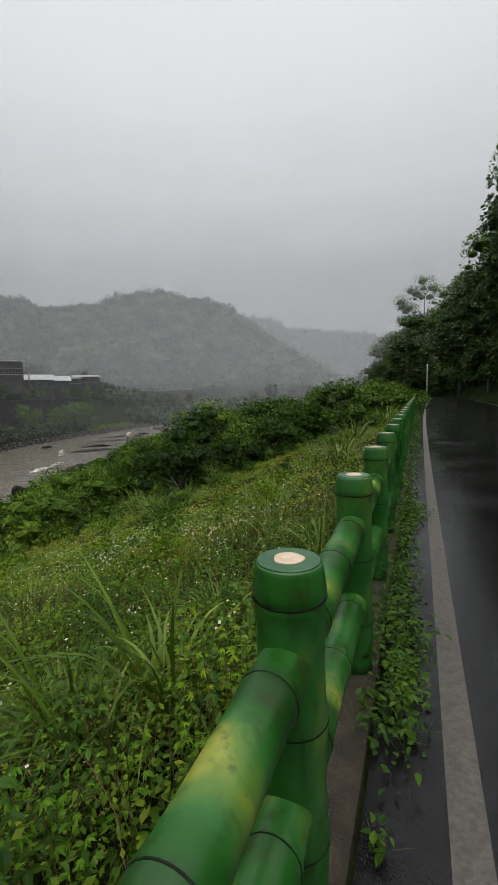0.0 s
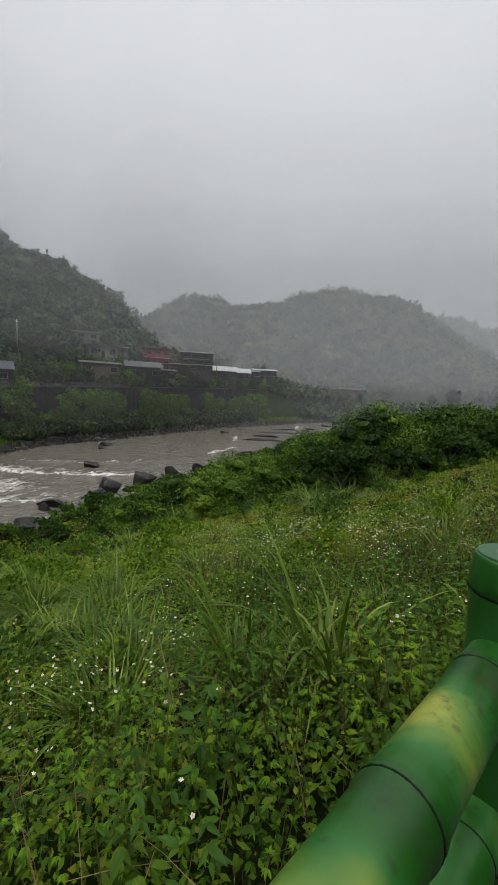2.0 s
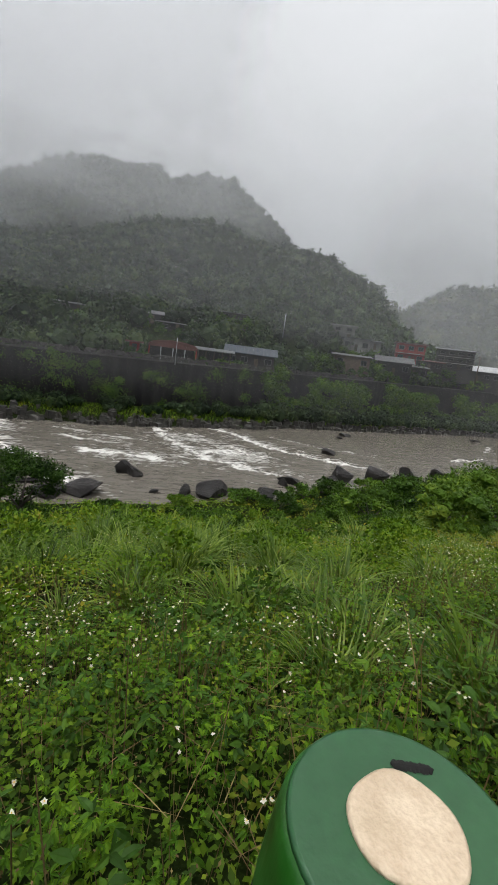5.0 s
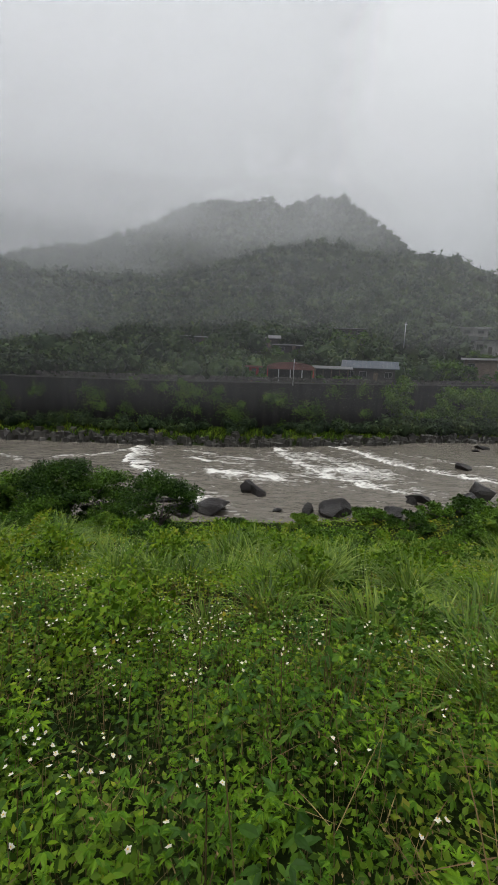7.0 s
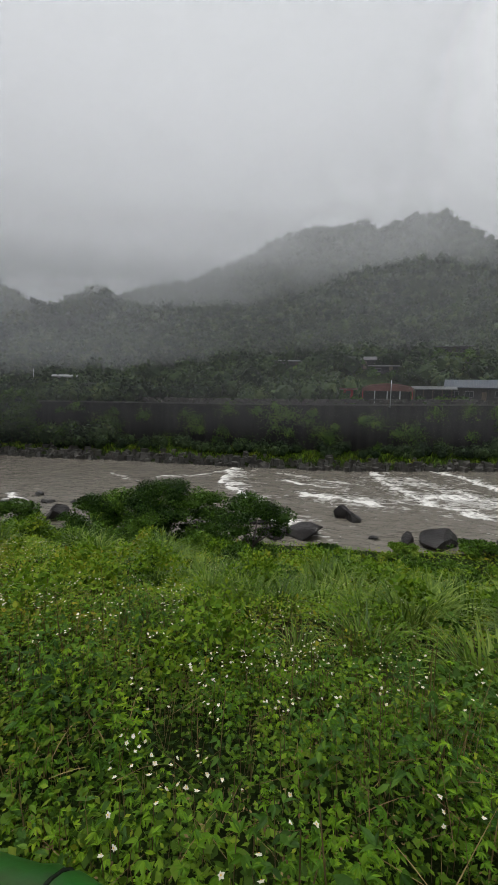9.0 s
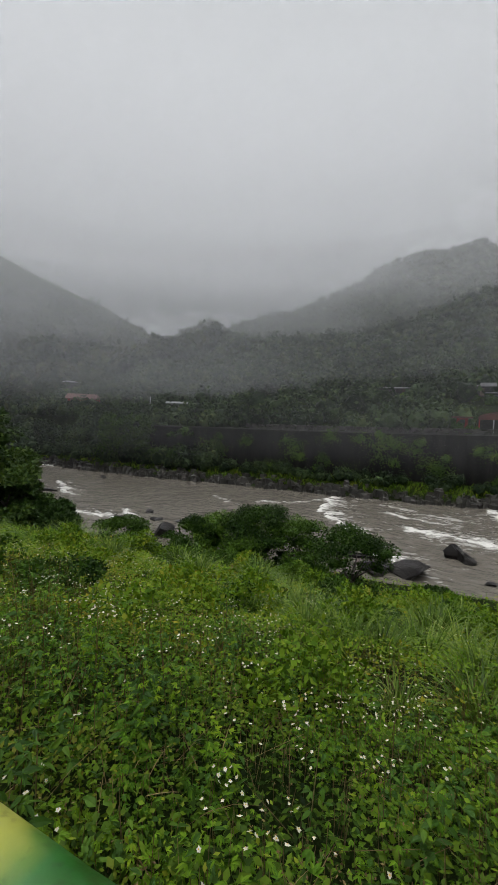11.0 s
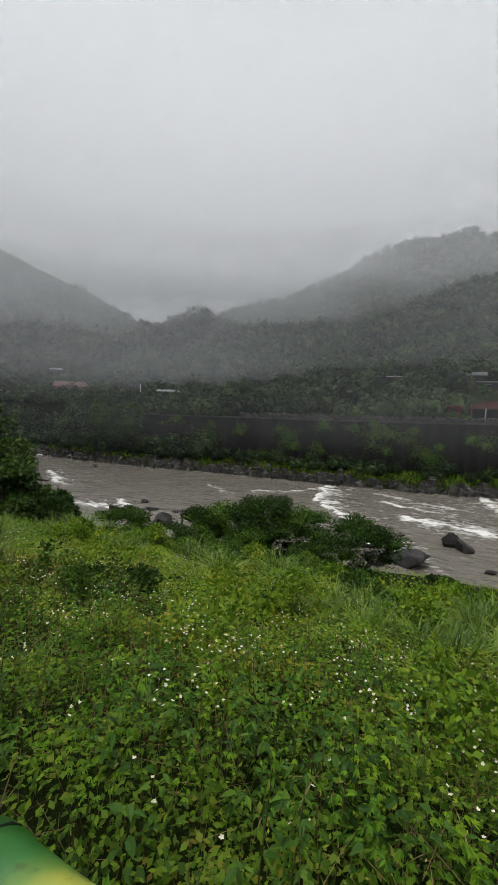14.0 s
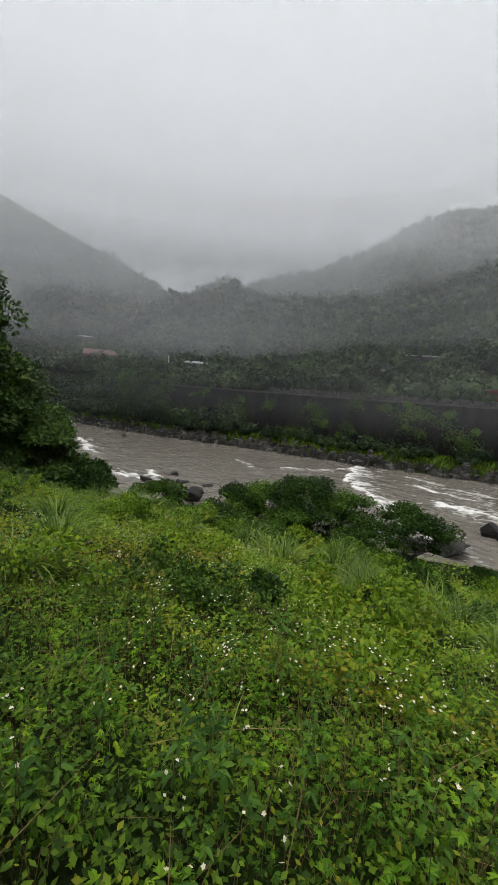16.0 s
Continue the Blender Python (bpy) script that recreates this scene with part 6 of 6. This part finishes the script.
def make_shelter():
    """An open shelter whose low barrel roof shows its curved end to the river."""
    base = new("open_shelter")
    base.matrix_world = pose(-91.5, 5.5, 0.5, 0, 0, 0)
    tagged(base, "open shelter with a low dark red barrel roof above the wall", "shelter", "village houses")
    w, d, h = 9.8, 6.0, 2.5
    arc = [(w / 2 * math.cos(a), h + 1.1 * math.sin(a)) for a in (math.pi * k / 14 for k in range(15))]
    for name, x0, x1, rise, mat in (("roof", -d / 2, d / 2, 0.16, M_REDROOF), ("fascia", d / 2 - 0.3, d / 2 - 0.15, -0.02, M_REDROOF)):
        bm = bmesh.new()
        low = [(y, z if name == "roof" else h - 0.25) for y, z in arc]
        up = [(y, z + rise) for y, z in arc]
        rows = [[bm.verts.new((x, y, z)) for (y, z), x in zip(some, [xx] * 15)] for xx in (x0, x1) for some in (low, up)]
        for k in range(14):
            bm.faces.new((rows[0][k], rows[0][k + 1], rows[2][k + 1], rows[2][k]))
            bm.faces.new((rows[1][k], rows[3][k], rows[3][k + 1], rows[1][k + 1]))
            bm.faces.new((rows[0][k], rows[1][k], rows[1][k + 1], rows[0][k + 1]))
            bm.faces.new((rows[2][k], rows[2][k + 1], rows[3][k + 1], rows[3][k]))
        bmesh.ops.recalc_face_normals(bm, faces=bm.faces)
        part(name, bm, mat, base)
    for y in (-4.7, -2.4, 0.0, 2.4, 4.7):
        part("post", box(bmesh.new(), d / 2 - 0.4, d / 2 - 0.2, y - 0.1, y + 0.1, -3, h), M_REDWALL if abs(y) > 4 else M_STEEL, base)
    part("wall", box(bmesh.new(), -d / 2, -d / 2 + 0.2, -w / 2, w / 2, -3, h), M_GREYWALL, base)


make_shelter()
make_house(-88.4, -2.0, 0.6, 1.9, 1.9, 2.3, 0, M_REDWALL, M_REDROOF, "flat", 1, "small red painted hut behind the wall", "hut")
make_house(-95.5, 15.0, 0.9, 7.4, 5, 2.4, -10, M_TIMBER, M_ZINC, "shed", 1, "low shelter with a grey sheet roof", "open_shelter", True)
make_house(-100.5, 24.4, 1.0, 11, 7, 2.9, -12, M_GREYWALL, M_BLUEROOF, "gable", 1, "low house with a grey-blue sheet roof above the wall")
make_house(-126.4, -19.2, 9.4, 12, 6, 1.8, 5, M_GREYWALL, M_ZINC, "shed", 1, "long low shed with a pale grey roof among trees", "shed")
make_house(-121.8, 1.4, 9.0, 4.6, 4, 2.4, 0, M_GREYWALL, M_DARKROOF, "gable", 1, "small grey house half hidden by trees")
make_house(-117.7, 6.2, 7.6, 6.5, 4, 1.8, 0, M_GREYWALL, M_DARKROOF, "shed", 1, "low shed with a grey sheet roof", "shed")
make_house(-132.3, 25.7, 14.2, 8.0, 5, 1.8, -10, M_GREYWALL, M_DARKROOF, "shed", 1, "low dark-roofed house on the hillside")
make_house(-134.0, 62.8, 13.4, 7.4, 6, 4.4, -20, M_PLASTER, M_PLASTER, "flat", 2, "white two-storey house with a flat roof")
make_house(-124.5, 63.4, 9.8, 8.0, 6, 3.6, -22, M_PLASTER, M_DARKROOF, "flat", 1, "white plastered house with large windows")
make_house(-129.0, 72.4, 11.4, 3.8, 4, 2.6, -24, M_PLASTER, M_ZINC, "shed", 1, "narrow white house in the village")
make_house(-115.0, 58.0, 4.2, 10, 6, 3.4, -22, M_TIMBER, M_DARKROOF, "shed", 1, "dark timber house with a dark sheet roof")
make_house(-118.0, 73.5, 4.2, 10, 7, 3.6, -24, M_GREYWALL, M_DARKROOF, "gable", 1, "grey house with a wide dark gable roof")
make_house(-121.5, 83.0, 4.4, 8, 6, 3.0, -24, M_GREYWALL, M_DARKROOF, "shed", 1, "low grey house with a dark lean-to roof")
make_house(-128.5, 85.5, 9.0, 9, 6, 6.0, -28, M_REDWALL, M_REDROOF, "flat", 2, "red painted two-storey building in the village")
make_house(-124.5, 90.5, 7.4, 8, 5, 2.6, -28, M_GREYWALL, M_REDROOF, "shed", 1, "house with a rusty red lean-to roof")
make_house(-124.0, 99.5, 8.6, 11, 8, 6.0, -32, M_GREYWALL, M_DARKROOF, "shed", 3, "grey three-storey building with balconies")
make_house(-128.0, 113.0, 6.0, 15, 8, 3.4, -36, M_GREYWALL, M_WHITEROOF, "gable", 1, "long shed with a pale sheet roof", "shed")
make_house(-133.0, 127.0, 6.4, 13, 8, 3.2, -38, M_GREYWALL, M_WHITEROOF, "gable", 1, "low house with a pale sheet roof")
make_house(-136.0, 138.0, 7.2, 11, 7, 3.6, -40, M_GREYWALL, M_ZINC, "shed", 2, "grey house with a sloping sheet roof")
make_house(-136.0, 150.0, 7.4, 10, 7, 4.6, -42, M_GREYWALL, M_WHITEROOF, "shed", 2, "house with a raised pale roof at the village end")
make_house(-100.9, -114.1, 2.6, 11, 7, 3.2, 40, M_REDWALL, M_REDROOF, "gable", 1, "house with a red roof upstream in the trees")
make_house(-95.8, -72.4, 3.2, 6.0, 4, 1.6, 35, M_PLASTER, M_WHITEROOF, "shed", 1, "small shed with a white roof among trees", "shed")
make_house(-131.9, -153.5, 11.0, 12, 7, 3.2, 45, M_GREYWALL, M_WHITEROOF, "shed", 1, "pale roofed house far upstream in the mist")
for k, (a, r, z, w) in enumerate([(13.0, 380, 1.5, 16), (11.6, 400, 2, 20), (10.2, 390, 1.5, 14), (9.0, 410, 2.5, 18), (7.8, 400, 3, 22), (14.6, 370, 1, 14), (24.5, 330, 0.5, 16), (22.2, 345, 0.5, 12)]):
    make_house(-r * math.sin(radians(a)), r * math.cos(radians(a)), z, w, 8, 4.0 + k % 3, -90 + a, M_PLASTER, M_WHITEROOF if k % 2 else M_ZINC, "shed", 1, "pale building of the distant village in the mist")


def make_garden_trees():
    """Trees on the steep ground in front of the houses, up to their sills."""
    rng = np.random.default_rng(61)
    for x, y, z, w in HOUSES:
        r = math.hypot(x, y)
        if r > 215:
            continue
        for k in range(max(int(w / 2.6), 2)):
            off = (k + 0.5) / max(int(w / 2.6), 2) * (w + 2) - (w + 2) / 2 + rng.uniform(-0.7, 0.7)
            q = 1 - rng.uniform(5.5, 8.0) / r
            tx, ty = x * q - y / r * off, y * q + x / r * off
            if tx > wall_line(ty) - 3.4:
                tx = float(wall_line(ty)) - 3.4
            tz = float(land(tx, ty))
            tall = z + rng.uniform(0.0, 1.6) - tz
            if tall > 1.2:
                make_bush(tx, ty, min(max(tall * 0.8, 2.6), 4.6), tall, 0.42, 620, int(rng.integers(1e6)), M_SHRUB, "garden_tree", "leafy garden tree in front of a village house", group="garden trees")


make_garden_trees()
for k, (x, y, w, h) in enumerate([(-107.5, 42, 6.0, 5.6), (-109, 46.5, 6.5, 6.0), (-110, 51, 5.5, 5.0), (-106.5, 37, 4.5, 4.0), (-112, 62, 5, 4.4), (-114, 66, 5, 5), (-116, 78, 5, 4.5), (-122, 107, 6, 6.5), (-127, 121, 5, 5)]):
    make_bush(x, y, w, h, 0.5, 1500, 700 + k, M_SHRUB, "village_tree", "large leafy tree above the retaining wall", group="village trees", trunk=0.4)


def make_bridge():
    base = new("bridge")
    tagged(base, "long road bridge with a pale railing below the hill", "bridge")
    a, b = Vector((-152, 184, 5.6)), Vector((-133, 240, 7.2))
    d = (b - a).normalized()
    turn = math.degrees(math.atan2(-d.x, d.y))
    base.matrix_world = pose(a.x, a.y, a.z, 0, 0, turn)
    n = (b - a).length
    part("deck", box(bmesh.new(), -3, 3, 0, n, -1.6, 0), M_TIMBER, base)
    part("parapet", box(bmesh.new(), 2.7, 2.95, 0, n, 0.75, 0.95), M_PLASTER, base)
    for k in range(20):
        part("railing_post", box(bmesh.new(), 2.75, 2.9, k * n / 19 - 0.12, k * n / 19 + 0.12, 0, 0.75), M_PLASTER, base)
    for k in (0.05, 0.5, 0.95):
        part("pier", box(bmesh.new(), -2, 2, n * k - 0.8, n * k + 0.8, -16, -1.6), M_GREYWALL, base)


make_bridge()
make_house(-146, 246, 4.2, 16, 8, 2.6, -60, M_TIMBER, M_ZINC, "shed", 1, "low building beside the bridge")


def make_pole(x, y, z, tall, rad, material, label, name="utility_pole", bands=False, arm=0.0):
    base = new(name)
    base.location = (x, y, z)
    tagged(base, label, "pole")
    part("shaft", turned([(rad, -0.5), (rad * 0.9, tall * 0.5), (rad * 0.75, tall)], 12), material, base)
    if bands:
        for k in range(4):
            part("stripe", turned([(rad * 1.06, 0.3 + 0.4 * k), (rad * 1.06, 0.5 + 0.4 * k)], 12), M_YELLOW if k % 2 else M_JOINT, base)
    if arm:
        part("arm", box(bmesh.new(), -0.05, 0.05, -arm, arm, tall - 0.6, tall - 0.5), material, base)
    return base


make_pole(1.9, 99, 0, 7.0, 0.13, M_PLASTER, "white pole with a striped foot beside the road", bands=True)
make_pole(7.5, 46, 0, 7.2, 0.12, M_STEEL, "grey steel pole at the road's far edge", arm=0.4)
make_pole(-121.8, 38.6, 11, 6.5, 0.12, M_STEEL, "thin lamp pole above the village", arm=0.5)
make_pole(-125.6, 139.2, 8, 7.5, 0.15, M_TIMBER, "dark utility pole in the village", arm=0.8)
make_pole(-104.0, 92.0, 5, 7.5, 0.15, M_TIMBER, "dark utility pole in the village", arm=0.8)
make_pole(-96.0, -83.1, 1, 5.8, 0.12, M_STEEL, "pale pole in the trees upstream")
make_pole(-83.9, 5.8, 0.1, 4.6, 0.07, M_STEEL, "thin steel pole on the retaining wall")


def make_parapet():
    """A low wall of rough field stones behind the coping."""
    rng = np.random.default_rng(8)
    pieces = []
    base = np.array([[-1, -1, -1], [1, -1, -1], [1, 1, -1], [-1, 1, -1], [-0.8, -0.8, 1], [0.8, -0.8, 1], [0.8, 0.8, 1], [-0.8, 0.8, 1.0]])
    quads = np.array([[0, 3, 2, 1], [4, 5, 6, 7], [0, 1, 5, 4], [1, 2, 6, 5], [2, 3, 7, 6], [3, 0, 4, 7]])
    n = 900
    y = rng.uniform(-42, 62, n)
    row = rng.integers(0, 3, n)
    x = wall_line(y) - 1.3
    v = (base[None] + rng.normal(0, 0.15, (n, 8, 3))) * np.array([0.35, 0.3, 0.2])
    v = v + np.stack([x, y, wall_top(y) + 0.05 + row * 0.33], 1)[:, None]
    f = np.arange(n)[:, None, None] * 8 + quads
    tagged(mesh_of("stone_parapet", v.reshape(-1, 3), f.reshape(-1, 4), M_RIPRAP), "low dark parapet of rough stones on the wall", "parapet", kind="stuff")


make_parapet()
